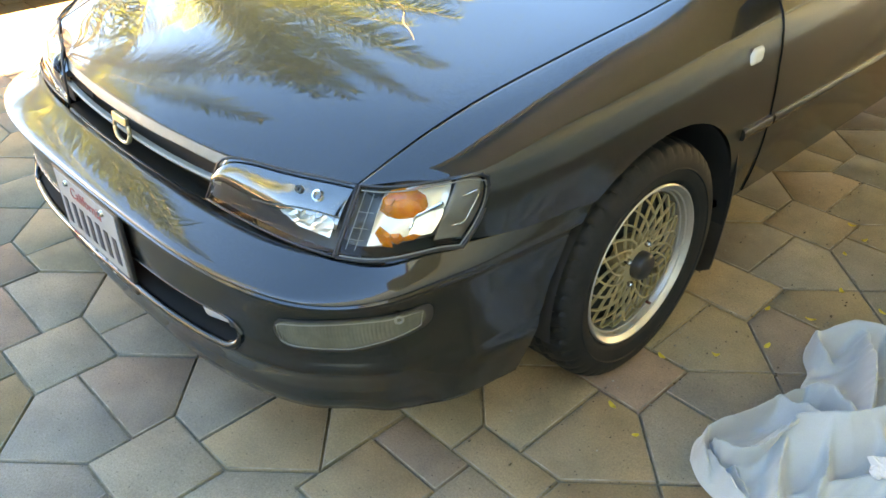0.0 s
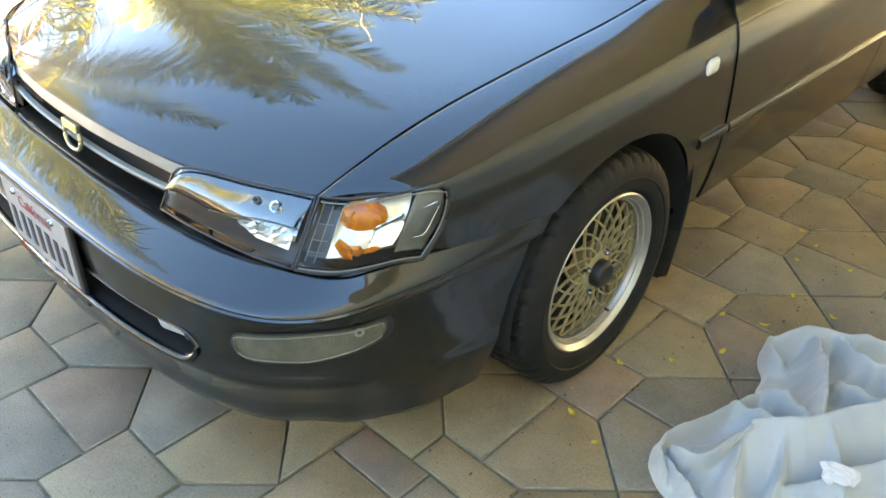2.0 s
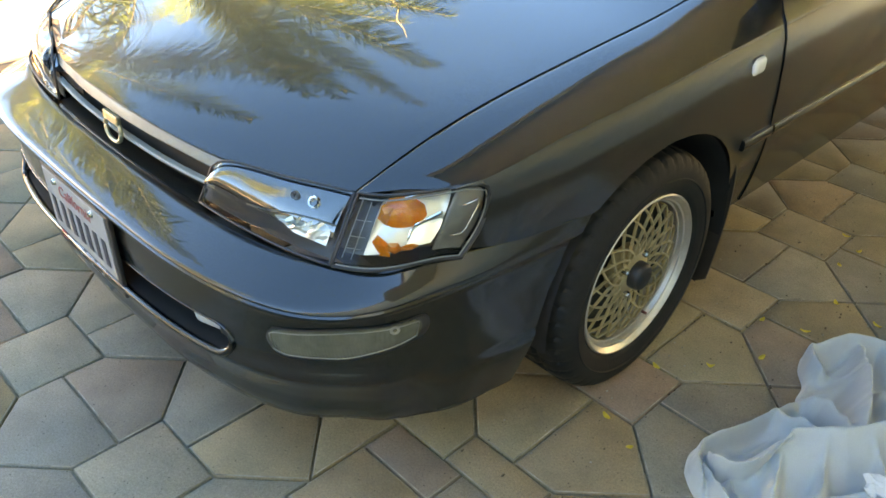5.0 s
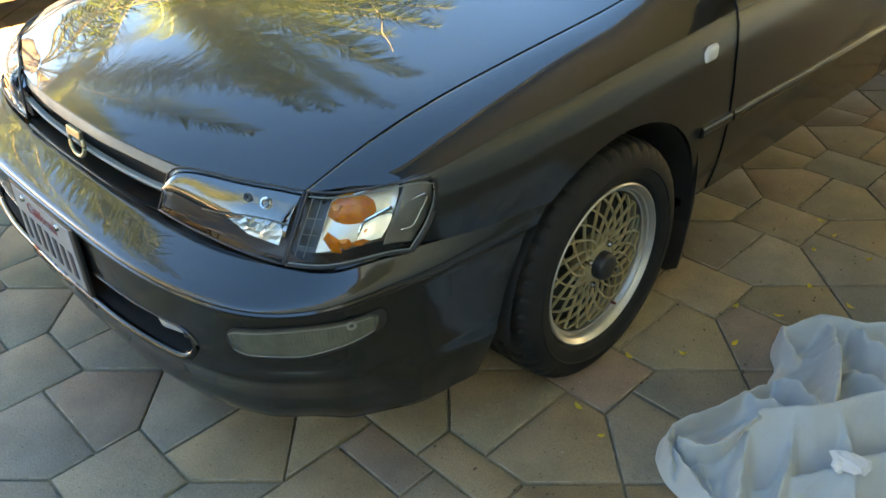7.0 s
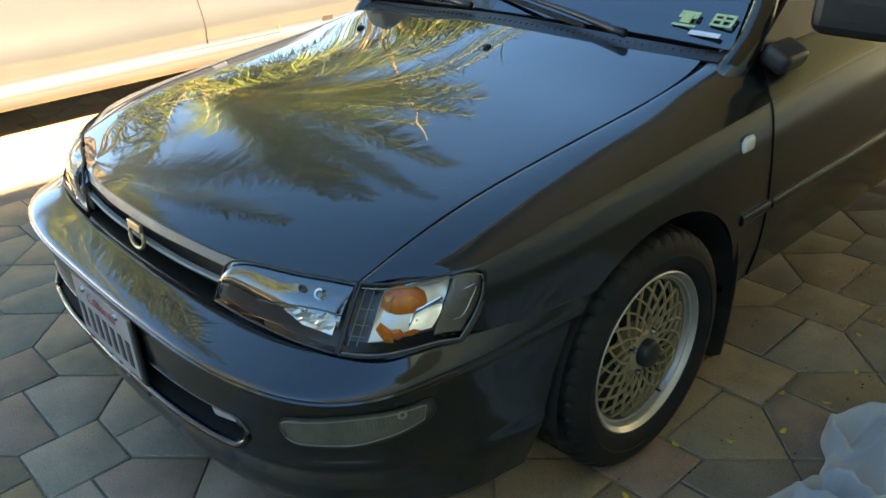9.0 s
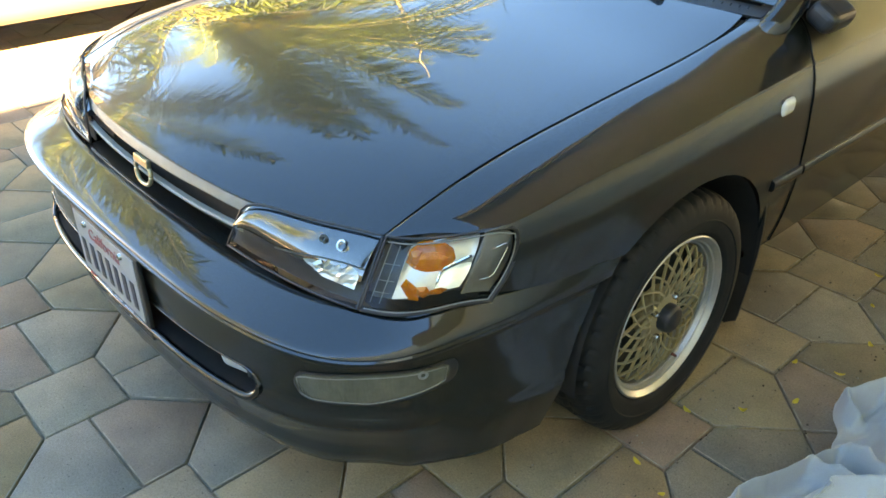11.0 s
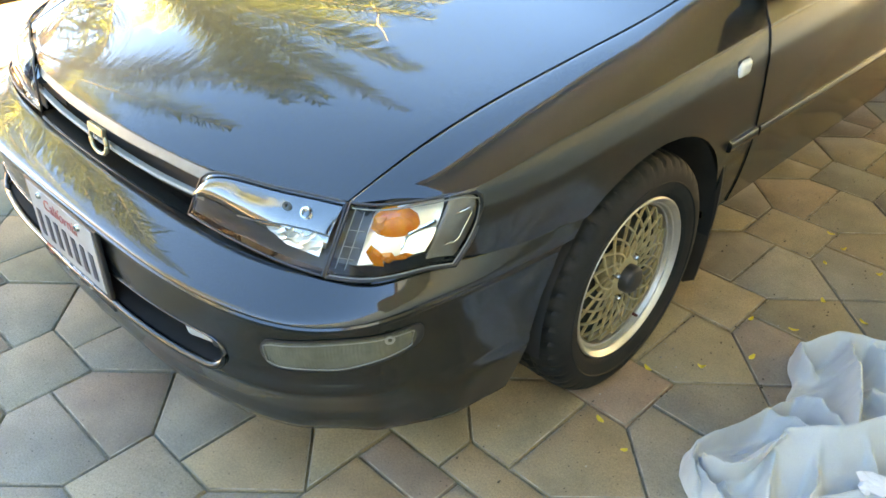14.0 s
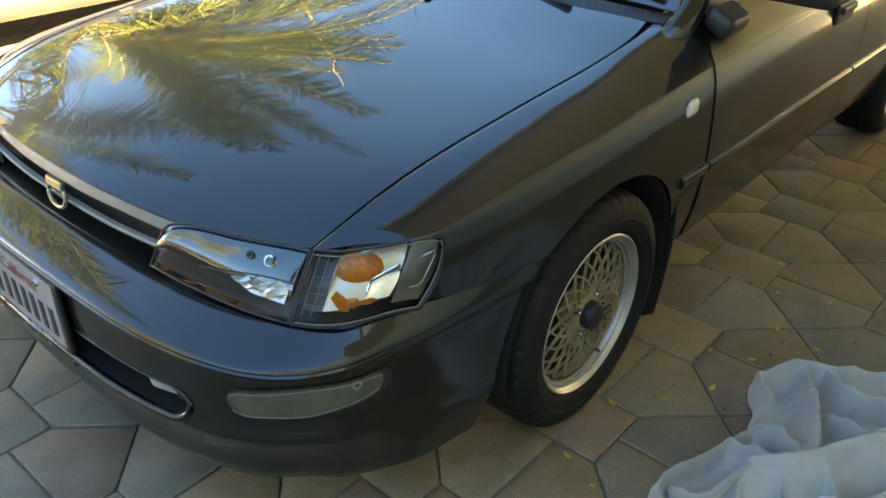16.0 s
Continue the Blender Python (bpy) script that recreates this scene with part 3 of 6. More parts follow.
door_front_grid = side_grid(np.concatenate([np.linspace(0.4734, 0.70, 20), np.linspace(0.72, 1.555, 26)]), lambda y: 0.285)
door_front_grid = sheared(door_front_grid, 0.72, 0.4734)
door_rear_grid = side_grid(np.concatenate([np.linspace(1.561, 2.12, 22), np.linspace(2.13, 2.36, 24)]), door_low)
quarter_grid = side_grid(np.concatenate([np.linspace(2.366, 2.832, 40), np.linspace(2.838, 3.25, 12)]), door_low)
for sx in (1, -1):
    flip = sx < 0
    get = (lambda g: g) if sx > 0 else mirrored
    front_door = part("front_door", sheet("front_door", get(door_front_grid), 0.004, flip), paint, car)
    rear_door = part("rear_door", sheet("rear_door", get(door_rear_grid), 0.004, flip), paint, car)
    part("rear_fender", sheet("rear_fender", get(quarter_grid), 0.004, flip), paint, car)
    # rubbing strips along the side
    for y0, y1, owner in ((0.335, 0.466, car), (0.478, 1.55, front_door), (1.566, 2.13, rear_door)):
        ys = np.linspace(y0, y1, 24)
        path = [(sx * (float(side_x(y)) - 0.004), y, 0.507 - 0.008 * (y - 0.4)) for y in ys]
        sec = [(-0.004, -0.016), (0.006, -0.015), (0.010, -0.009), (0.010, 0.005), (0.007, 0.011), (-0.004, 0.015)]
        if sx < 0:
            sec = [(-a, b) for a, b in sec]
        part("rubbing_strip", sweep("rubbing_strip", path, sec), paint, owner)
    # pull handles
    for y, owner in ((1.30, front_door), (2.22, rear_door)):
        x = sx * (float(side_x(y)) + 0.002)
        handle = part("door_handle", box((0.012, 0.15, 0.062), (x, y, 0.745), 0.005), black_plastic, owner)
        part("grip", box((0.018, 0.12, 0.022), (x + sx * 0.008, y, 0.756), 0.006), black_plastic, handle)
    # sill
    sill = sweep("sill", [(sx * (float(side_x(y)) - 0.047), y, 0.283) for y in np.linspace(0.37, 2.12, 20)], [(-0.10, 0.02), (0.0, 0.012), (0.002, -0.002), (-0.01, -0.012), (-0.10, -0.02)])
    part("sill", sill, paint, car)
    # side turn lamp
    lamp = part("side_turn_lamp", box((0.044, 0.056, 0.041), (sx * 0.8165, 0.330, 0.700), 0.0165, seg=6), marker_lens, car, "small clear side turn lamp")
    part("lamp_base", box((0.036, 0.061, 0.046), (sx * 0.8150, 0.330, 0.700), 0.0150, seg=5), black_plastic, lamp)
    # mud flap behind the front wheel
    g = np.zeros((10, 14, 3))
    for i, x in enumerate(np.linspace(0.60, 0.826, 10)):
        for j, z in enumerate(np.linspace(0.53, 0.085, 14)):
            bow = 0.385 - 1.1 * max(0, z - 0.30) ** 2 - 0.28 * max(0, 0.30 - z) ** 1.5
            narrow = 0.012 * (1 - (z - 0.085) / 0.445)
            g[i, j] = (sx * (x - narrow * (x > 0.7)), bow, z + 0.018 * max(0, (x - 0.79) / 0.036) ** 2 * (z < 0.1))
    flap = part("mud_flap", sheet("mud_flap", g, 0.006, flip), flap_rubber, car, "black rubber mud flap")
    part("screw", box((0.004, 0.012, 0.010), (sx * 0.803, 0.405, 0.318), 0.0015), nut_steel, flap)

# bumper
plan = along([(-x, y) for x, y in bump_plan[:0:-1]] + [tuple(p) for p in bump_plan], 161)
tang = np.gradient(plan, axis=0)
tang /= np.linalg.norm(tang, axis=1, keepdims=True)
outward = np.stack([tang[:, 1], -tang[:, 0]], 1)
ledge = np.interp(np.abs(plan[:, 1]), [0.34, 0.46, 0.54, 0.62, 0.72, 0.80, 0.885], [0.004, 0.010, 0.024, 0.045, 0.078, 0.098, 0.104])
ledge_z = np.interp(np.abs(plan[:, 1]), [0.262, 0.34, 0.416, 0.48, 0.538, 0.574, 0.626, 0.665, 0.72, 0.885], [0.5445, 0.5515, 0.5578, 0.563, 0.5665, 0.568, 0.567, 0.5635, 0.561, 0.557])
PROFILE = [(1.05, 0.85), (1.01, 0.96), (0.97, 0.99), (0.85, 0.905), (0.68, 0.770), (0.48, 0.610), (0.30, 0.465), (0.15, 0.335), (0.06, 0.235), (0.015, 0.150), (0.0, 0.07), (0.0, 0.0)]
LOWER = [(-0.001, 0.510), (0.002, 0.502), (0.008, 0.497), (0.0105, 0.490), (0.0085, 0.478), (0.007, 0.455), (0.007, 0.4325), (0.008, 0.415), (0.009, 0.398), (0.009, 0.378), (0.008, 0.360), (0.004, 0.348),
         (0.000, 0.340), (-0.002, 0.331), (0.000, 0.320), (0.006, 0.308), (0.012, 0.29), (0.018, 0.272), (0.022, 0.255), (0.022, 0.236), (0.026, 0.215), (0.035, 0.195), (0.052, 0.183), (0.085, 0.186), (0.12, 0.22)]


def corner_inset(i, z):
    """The lower bumper draws in at its corners."""
    return corner_pull[int(i)] * float(np.interp(-z, [-0.512, -0.485, -0.45, -0.36, -0.28, -0.2], [0.0, 0.032, 0.042, 0.044, 0.050, 0.060]))


rows_b = len(PROFILE) + len(LOWER)
bumper_grid = np.zeros((161, rows_b, 3))
corner_pull = np.clip(2.0 * np.abs(outward[:, 0] * outward[:, 1]), 0, 1) ** 0.8
for i in range(161):
    k = 0
    for f_in, f_up in PROFILE:
        inset = ledge[i] * f_in + (0.012 if k == 0 else 0.0)
        z = 0.515 + (ledge_z[i] - 0.515) * f_up
        bumper_grid[i, k] = (*(plan[i] - outward[i] * inset), z)
        k += 1
    rear = np.interp(abs(plan[i, 1]), [0.34, 0.55, 0.7], [0.35, 0.7, 1.0])
    tail = np.interp(abs(plan[i, 1]), [0.34, 0.45, 0.6], [0.045, 0.022, 0.0])
    soft = float(np.clip((0.74 - abs(plan[i, 1])) / 0.2, 0, 1))
    for inset, z in LOWER:
        if z < 0.37:
            inset = inset * (1 - soft) + (0.009 + 0.5 * max(0, 0.30 - z) ** 1.3) * soft
        zz = z if z > 0.34 else 0.34 - (0.34 - z) * (1 - tail * 3)
        bumper_grid[i, k] = (*(plan[i] - outward[i] * ((inset if z > 0.31 else inset * (0.4 + 0.6 * rear)) + corner_inset(i, z))), zz)
        k += 1


def drawn_back(x, y, z):
    """The bumper's ends follow the wheel arch."""
    if y <= -0.62:
        return x, y, z
    end = float(np.interp(z, [0.20, 0.30, 0.40, 0.48, 0.52, 0.545, 0.56], [-0.395, -0.354, -0.318, -0.272, -0.238, -0.209, -0.200]))
    yy = -0.62 + (y + 0.62) / (0.62 - 0.262) * (end + 0.62)
    half = plan[80:]
    dx = float(np.interp(yy, half[:, 1], half[:, 0])) - float(np.interp(y, half[:, 1], half[:, 0]))
    return x + math.copysign(dx, x), yy, z


for i in range(161):
    for k in range(rows_b):
        bumper_grid[i, k] = drawn_back(*bumper_grid[i, k])
m0, m1 = len(PROFILE) + 8, len(PROFILE) + 12      # rows of the air opening


def mouth(i, j):
    x = abs((plan[i, 0] + plan[min(i + 1, 160), 0]) / 2)
    reach = 0.470 if j in (m0, m1 - 1) else 0.495
    return m0 <= j < m1 and x < reach


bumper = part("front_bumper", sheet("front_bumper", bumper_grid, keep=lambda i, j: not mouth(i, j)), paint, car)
hole = [(i, j) for i in range(160) for j in range(rows_b - 1) if mouth(i, j)]
hv, hf = [], []
edges = {}
for i, j in hole:
    for a, b in (((i, j), (i + 1, j)), ((i + 1, j), (i + 1, j + 1)), ((i + 1, j + 1), (i, j + 1)), ((i, j + 1), (i, j))):
        edges.pop((b, a), None) or edges.setdefault((a, b), 1)
        if (b, a) in edges:
            edges.pop((a, b), None)
for a, b in list(edges):
    if (b, a) in edges:
        continue
    n = len(hv)
    pa, pb = bumper_grid[a], bumper_grid[b]
    hv += [pa, pb, pb + (0, 0.05, 0), pa + (0, 0.05, 0)]
    hf.append((n, n + 1, n + 2, n + 3))
part("opening_wall", mesh_from("opening_wall", hv, hf), black_plastic, bumper)
part("opening_back", box((1.04, 0.01, 0.11), (0, -0.775, 0.379)), dull_black, bumper)
for sx in (1, -1):
    part("opening_insert", box((0.105, 0.012, 0.042), (sx * 0.440, -0.829, 0.386), 0.008, turn=(12, 0, sx * 18)), white_insert, bumper, "pale insert in the bumper opening")


def bumper_point(x, z, off=0.0):
    """A point on the face of the bumper at x and z, raised by off."""
    half = plan[80:]
    i = np.interp(x, half[:, 0], np.arange(80, 161))
    a = int(min(i, 159))
    t = i - a
    p = plan[a] * (1 - t) + plan[a + 1] * t
    o = outward[a] * (1 - t) + outward[a + 1] * t
    zs = [q[1] for q in LOWER[:14]]
    inset = np.interp(-z, [-q for q in zs], [q[0] for q in LOWER[:14]])
    pull = corner_inset(a, z) * (1 - t) + corner_inset(a + 1, z) * t
    return np.array(drawn_back(*(p - o * (inset + pull - off)), z))


def on_bumper(x0, x1, low, high, off, name, sx, thick, nu=28, nv=7):
    g = np.zeros((nu, nv, 3))
    for i, t in enumerate(0.5 - 0.5 * np.cos(np.linspace(0, math.pi, nu))):
        x = x0 + (x1 - x0) * (1 - (1 - t) ** 1.35)
        lo, hi = low(t), high(t)
        end = min(t / 0.06, (1 - t) / 0.05, 1.0)
        slim = max(0.12, math.sqrt(1 - (1 - end) ** 2))
        lo, hi = hi - (hi - lo) * (0.5 + 0.5 * slim), lo + (hi - lo) * (0.5 + 0.5 * slim)
        for j, s in enumerate(np.linspace(0, 1, nv)):
            e = 0.003 * (1 - abs(2 * s - 1) ** 4) * (1 - abs(2 * t - 1) ** 8)
            g[i, j] = bumper_point(x, lo + (hi - lo) * s, off + e)
            g[i, j, 0] *= sx
    return sheet(name, g, thick, flip=sx < 0)


def signal_low(t):
    return 0.385 + 0.016 * (1 - min(1, t / 0.16)) ** 2 + 0.040 * max(0, (t - 0.55) / 0.45) ** 1.7


def signal_high(t):
    return 0.440 + 0.020 * t - 0.010 * (1 - min(1, t / 0.10)) ** 2 - 0.006 * max(0, (t - 0.93) / 0.07)


for sx in (1, -1):
    part("signal_surround", on_bumper(0.583, 0.782, lambda t: signal_low(t) - 0.007, lambda t: signal_high(t) + 0.003, 0.0022, "signal_surround", sx, 0.004), black_plastic, bumper)
    signal = part("signal_lamp", on_bumper(0.588, 0.778, signal_low, signal_high, 0.0045, "signal_lamp", sx, 0.005), signal_lens, bumper, "ribbed clear signal lamp")
    rim = []
    for t in np.linspace(0.04, 0.96, 30).tolist() + np.linspace(0.97, 0.03, 30).tolist() + [0.04]:
        low_side = len(rim) < 30 or len(rim) == 60
        x = 0.588 + 0.190 * (1 - (1 - t) ** 1.35)
        rim.append(np.array(bumper_point(x, signal_low(t) + 0.0035 if low_side else signal_high(t) - 0.0035, 0.0075)) * (sx, 1, 1))
    part("lens_rim", tube("lens_rim", rim, 0.0013, 6), grille_paint, signal)
    c = bumper_point(0.766, 0.449, 0.0085)
    ring = lathe("screw_ring", [(0.0, 0.004), (0.002, 0.006), (0.002, 0.008), (0.0, 0.0095)], 20)
    ob = part("screw_ring", ring, grille_paint, signal)
    ob.matrix_basis = Matrix.Translation((sx * c[0], c[1], c[2])) @ Euler((0, 0, sx * radians(-28))).to_matrix().to_4x4() @ Matrix.Diagonal((sx, 1, 1, 1))
# rounded lip round the air opening
lip_path = [bumper_point(abs(x), z, 0.001) * (1 if x >= 0 else -1, 1, 1) for x, z in
            [(x, 0.336) for x in np.linspace(-0.46, 0.46, 31)] + [(0.463 + 0.036 * math.sin(a), 0.369 - 0.032 * math.cos(a)) for a in np.linspace(0.15, math.pi - 0.1, 12)]
            + [(x, 0.401) for x in np.linspace(0.46, -0.46, 31)] + [(-0.463 - 0.036 * math.sin(a), 0.369 + 0.032 * math.cos(a)) for a in np.linspace(0.1, math.pi, 12)]]
part("opening_lip", tube("opening_lip", lip_path, np.concatenate([np.full(31, 0.009), np.linspace(0.009, 0.003, 12), np.full(31, 0.002), np.linspace(0.003, 0.009, 12)]), 10), paint, bumper)
# moulding along the bumper's edge
mould = [(*(plan[i] - outward[i] * float(np.interp(plan[i, 1], [-0.62, -0.42], [-0.0005, 0.0045]))), 0.5125) for i in range(161) if plan[i, 1] < -0.40]
part("moulding", sweep("moulding", mould, [(0.0, -0.006), (0.0035, -0.003), (0.0035, 0.002), (0.0, 0.005)]), paint, bumper)

# number plate in its frame
PLATE_Y, PLATE_Z = -0.892, 0.423
plate = thing("number_plate", "white number plate with red and blue print in a black frame", "number plate", (0, PLATE_Y, PLATE_Z))


def plate_part(name, size, at, mat, bevel=0.0, parent=None, label=""):
    return part(name, box(size, at, bevel), mat, parent or plate, label)


plate_part("frame", (0.332, 0.010, 0.194), (0, 0.008, -0.013), black_plastic, 0.004)
plate_part("plate", (0.302, 0.003, 0.148), (0, 0.002, 0.004), plate_white, 0.001)
for k in range(7):
    n = plate_part("bar", (0.019, 0.001, 0.064), (-0.121 + 0.040 * k + (0.004 if k > 0 else 0), -0.0005, -0.016), plate_blue)
for x in (-0.09, 0.09):
    bm = bmesh.new()
    bmesh.ops.create_cone(bm, cap_ends=True, segments=16, radius1=0.008, radius2=0.006, depth=0.006, matrix=pose(x, -0.002, 0.062, 90))
    part("bolt", bm, nut_steel, plate)
for x, w in ((-0.040, 0.034), (0.012, 0.036), (0.066, 0.040)):
    plate_part("frame_mark", (w, 0.002, 0.0065), (x, 0.002, -0.0815), plate_mark)
    plate_part("frame_mark", (0.009, 0.002, 0.0155), (x, 0.002, -0.0925), plate_mark)
plate_part("frame_badge", (0.026, 0.002, 0.018), (-0.122, 0.002, -0.0870), plate_red)
text = bpy.data.curves.new("state_name", "FONT")
text.body, text.size, text.align_x, text.extrude = "California", 0.040, "CENTER", 0.0003
text.shear = 0.25
state = new("state_name", text)
dg = bpy.context.evaluated_depsgraph_get()
state_mesh = bpy.data.meshes.new_from_object(state.evaluated_get(dg))
bpy.data.objects.remove(state)
word = part("state_name", state_mesh, plate_red, plate)
word.matrix_basis = pose(0, -0.0005, 0.036, 90)

# grille
grille = part("grille", box((0.74, 0.008, 0.19), (0, -0.700, 0.565), 0.002), dull_black, car)


def across(x1, y_of, z, n=33):
    return [(x, y_of(abs(x)), z) for x in np.linspace(-x1, x1, n)]


grille_y = spline([0.0, 0.2, 0.35, 0.45], [-0.772, -0.767, -0.752, -0.738])
top_y = spline([0.0, 0.15, 0.26, 0.38, 0.45], [-0.763, -0.758, -0.7455, -0.7215, -0.698])
bar = [(-0.014, -0.013), (0.007, -0.013), (0.0105, -0.011), (0.0115, -0.008), (0.006, 0.010), (0.003, 0.0135), (-0.001, 0.0145), (-0.016, 0.0150)]
part("top_bar", sweep("top_bar", [(x, y, z - 0.009 * float(np.clip((abs(x) - 0.20) / 0.15, 0, 1)) ** 1.5) for x, y, z in across(0.378, lambda x: float(top_y(x)) + 0.003, 0.652)], bar), grille_paint, grille)
slat = [(-0.002, -0.006), (0.004, -0.009), (0.010, -0.007), (0.011, -0.003), (0.008, 0.000), (-0.002, 0.001)]
part("slat", sweep("slat", [(x, y, z + 0.005 * (x / 0.352) ** 2) for x, y, z in across(0.352, lambda x: float(grille_y(x)) + 0.012, 0.601)], slat), grille_paint, grille)
part("bottom_bar", sweep("bottom_bar", across(0.325, lambda x: float(grille_y(x)) - 0.002, 0.560), [(-0.03, -0.006), (0.006, -0.006), (0.008, 0.0), (-0.03, 0.004)]), paint, grille)
badge = part("badge", tube("badge", [(0.027 * abs(math.cos(a)) ** 0.8 * math.copysign(1, math.cos(a)), 0, -0.004 + 0.025 * math.sin(a)) for a in np.linspace(0, 2 * math.pi, 40)], 0.0046, 8), emblem_gold, grille, "pale gold ring badge")
badge.matrix_basis = pose(0.003, -0.777, 0.610, -8) @ Matrix.Diagonal((1.30, 1.0, 1.0, 1))
part("badge_bar", box((0.050, 0.010, 0.019), (0, -0.002, 0.021), 0.003), emblem_gold, badge)

# lamps
lamp_low = [(0.320, -0.767, 0.565), (0.402, -0.762, 0.564), (0.480, -0.752, 0.563), (0.562, -0.737, 0.562), (0.646, -0.713, 0.562)]
lamp_high = [(0.349, -0.752, 0.632), (0.356, -0.748, 0.648), (0.370, -0.741, 0.659), (0.391, -0.731, 0.664), (0.437, -0.713, 0.665), (0.509, -0.690, 0.666), (0.571, -0.664, 0.667), (0.631, -0.640, 0.667)]
corner_low = [(0.650, -0.711, 0.562), (0.689, -0.689, 0.563), (0.717, -0.665, 0.565), (0.743, -0.626, 0.569), (0.767, -0.573, 0.571), (0.782, -0.538, 0.567)]
corner_high = [(0.636, -0.637, 0.668), (0.676, -0.615, 0.671), (0.709, -0.582, 0.676), (0.737, -0.544, 0.681), (0.760, -0.505, 0.6855), (0.770, -0.486, 0.6855), (0.775, -0.476, 0.681), (0.777, -0.4715, 0.672)]


def lamp_patch(low, high, bulge, nu=26, nv=14, back=0.0, bow=0.0, even=False, arc=False, tip=0.0):
    a, b = along(low, nu), along(high, nu)
    g = np.zeros((nu, nv, 3))
    mid = a * 0.5 + b * 0.5
    d = np.gradient(mid, axis=0)
    o = np.stack([d[:, 1], -d[:, 0], 0 * d[:, 0]], 1)
    o /= np.linalg.norm(o, axis=1, keepdims=True)
    ends = np.ones((nu, 1)) if even else (1 - np.abs(2 * np.linspace(0, 1, nu) - 1) ** 8)[:, None]
    for j, s in enumerate(np.linspace(0, 1, nv)):
        g[:, j] = a * (1 - s) + b * s + o * (ends * bulge * (4.0 * s * (1 - s) if arc else 8.0 * s ** 2.5 * (1 - s)) - back + tip * (1 - s))
        g[:, j, 1] += bow * 4 * s * (1 - s) * np.clip((np.linspace(0, 1, nu) - 0.6) / 0.4, 0, 1) ** 2
    return g


def shrink(low, high, a0, a1, s0, s1):
    """A smaller pair of edges within the two given ones."""
    p, q = along(low, 41), along(high, 41)
    k = np.linspace(a0 * 40, a1 * 40, 7)
    pick = lambda r: np.stack([np.interp(k, np.arange(41), r[:, c]) for c in range(3)], 1)
    p, q = pick(p), pick(q)
    return (p * (1 - s0) + q * s0).tolist(), (p * (1 - s1) + q * s1).tolist()


def band(low, high, a0, a1, s0, s1):
    """A pair of edges within the two given ones, whose heights s0, s1 are lists of (a, s)."""
    p, q = along(low, 41), along(high, 41)
    out = []
    for edge in (s0, s1):
        row = []
        for a in np.linspace(a0, a1, 13):
            c = [float(np.interp(a * 40, np.arange(41), p[:, k])) for k in range(3)]
            d = [float(np.interp(a * 40, np.arange(41), q[:, k])) for k in range(3)]
            s = float(np.interp(a, [e[0] for e in edge], [e[1] for e in edge]))
            row.append([c[k] * (1 - s) + d[k] * s for k in range(3)])
        out.append(row)
    return out


def on_lamp(low, high, u, s, back):
    """A point behind the lens at u along and s up it, and the way out of the lamp there."""
    a, b = along(low, 41), along(high, 41)
    i = int(round(u * 40))
    d = (a + b)[min(i + 2, 40)] - (a + b)[max(i - 2, 0)]
    o = np.array((d[1], -d[0], 0.0))
    o /= np.linalg.norm(o)
    return a[i] * (1 - s) + b[i] * s - o * back, o


def facing(at, o, sx):
    """Stands the x axis of a turned part along the way out of the lamp."""
    return Matrix.Translation((sx * at[0], at[1], at[2])) @ Euler((0, 0, math.atan2(o[1], sx * o[0]))).to_matrix().to_4x4()


def place(g, sx):
    return g if sx > 0 else mirrored(g)


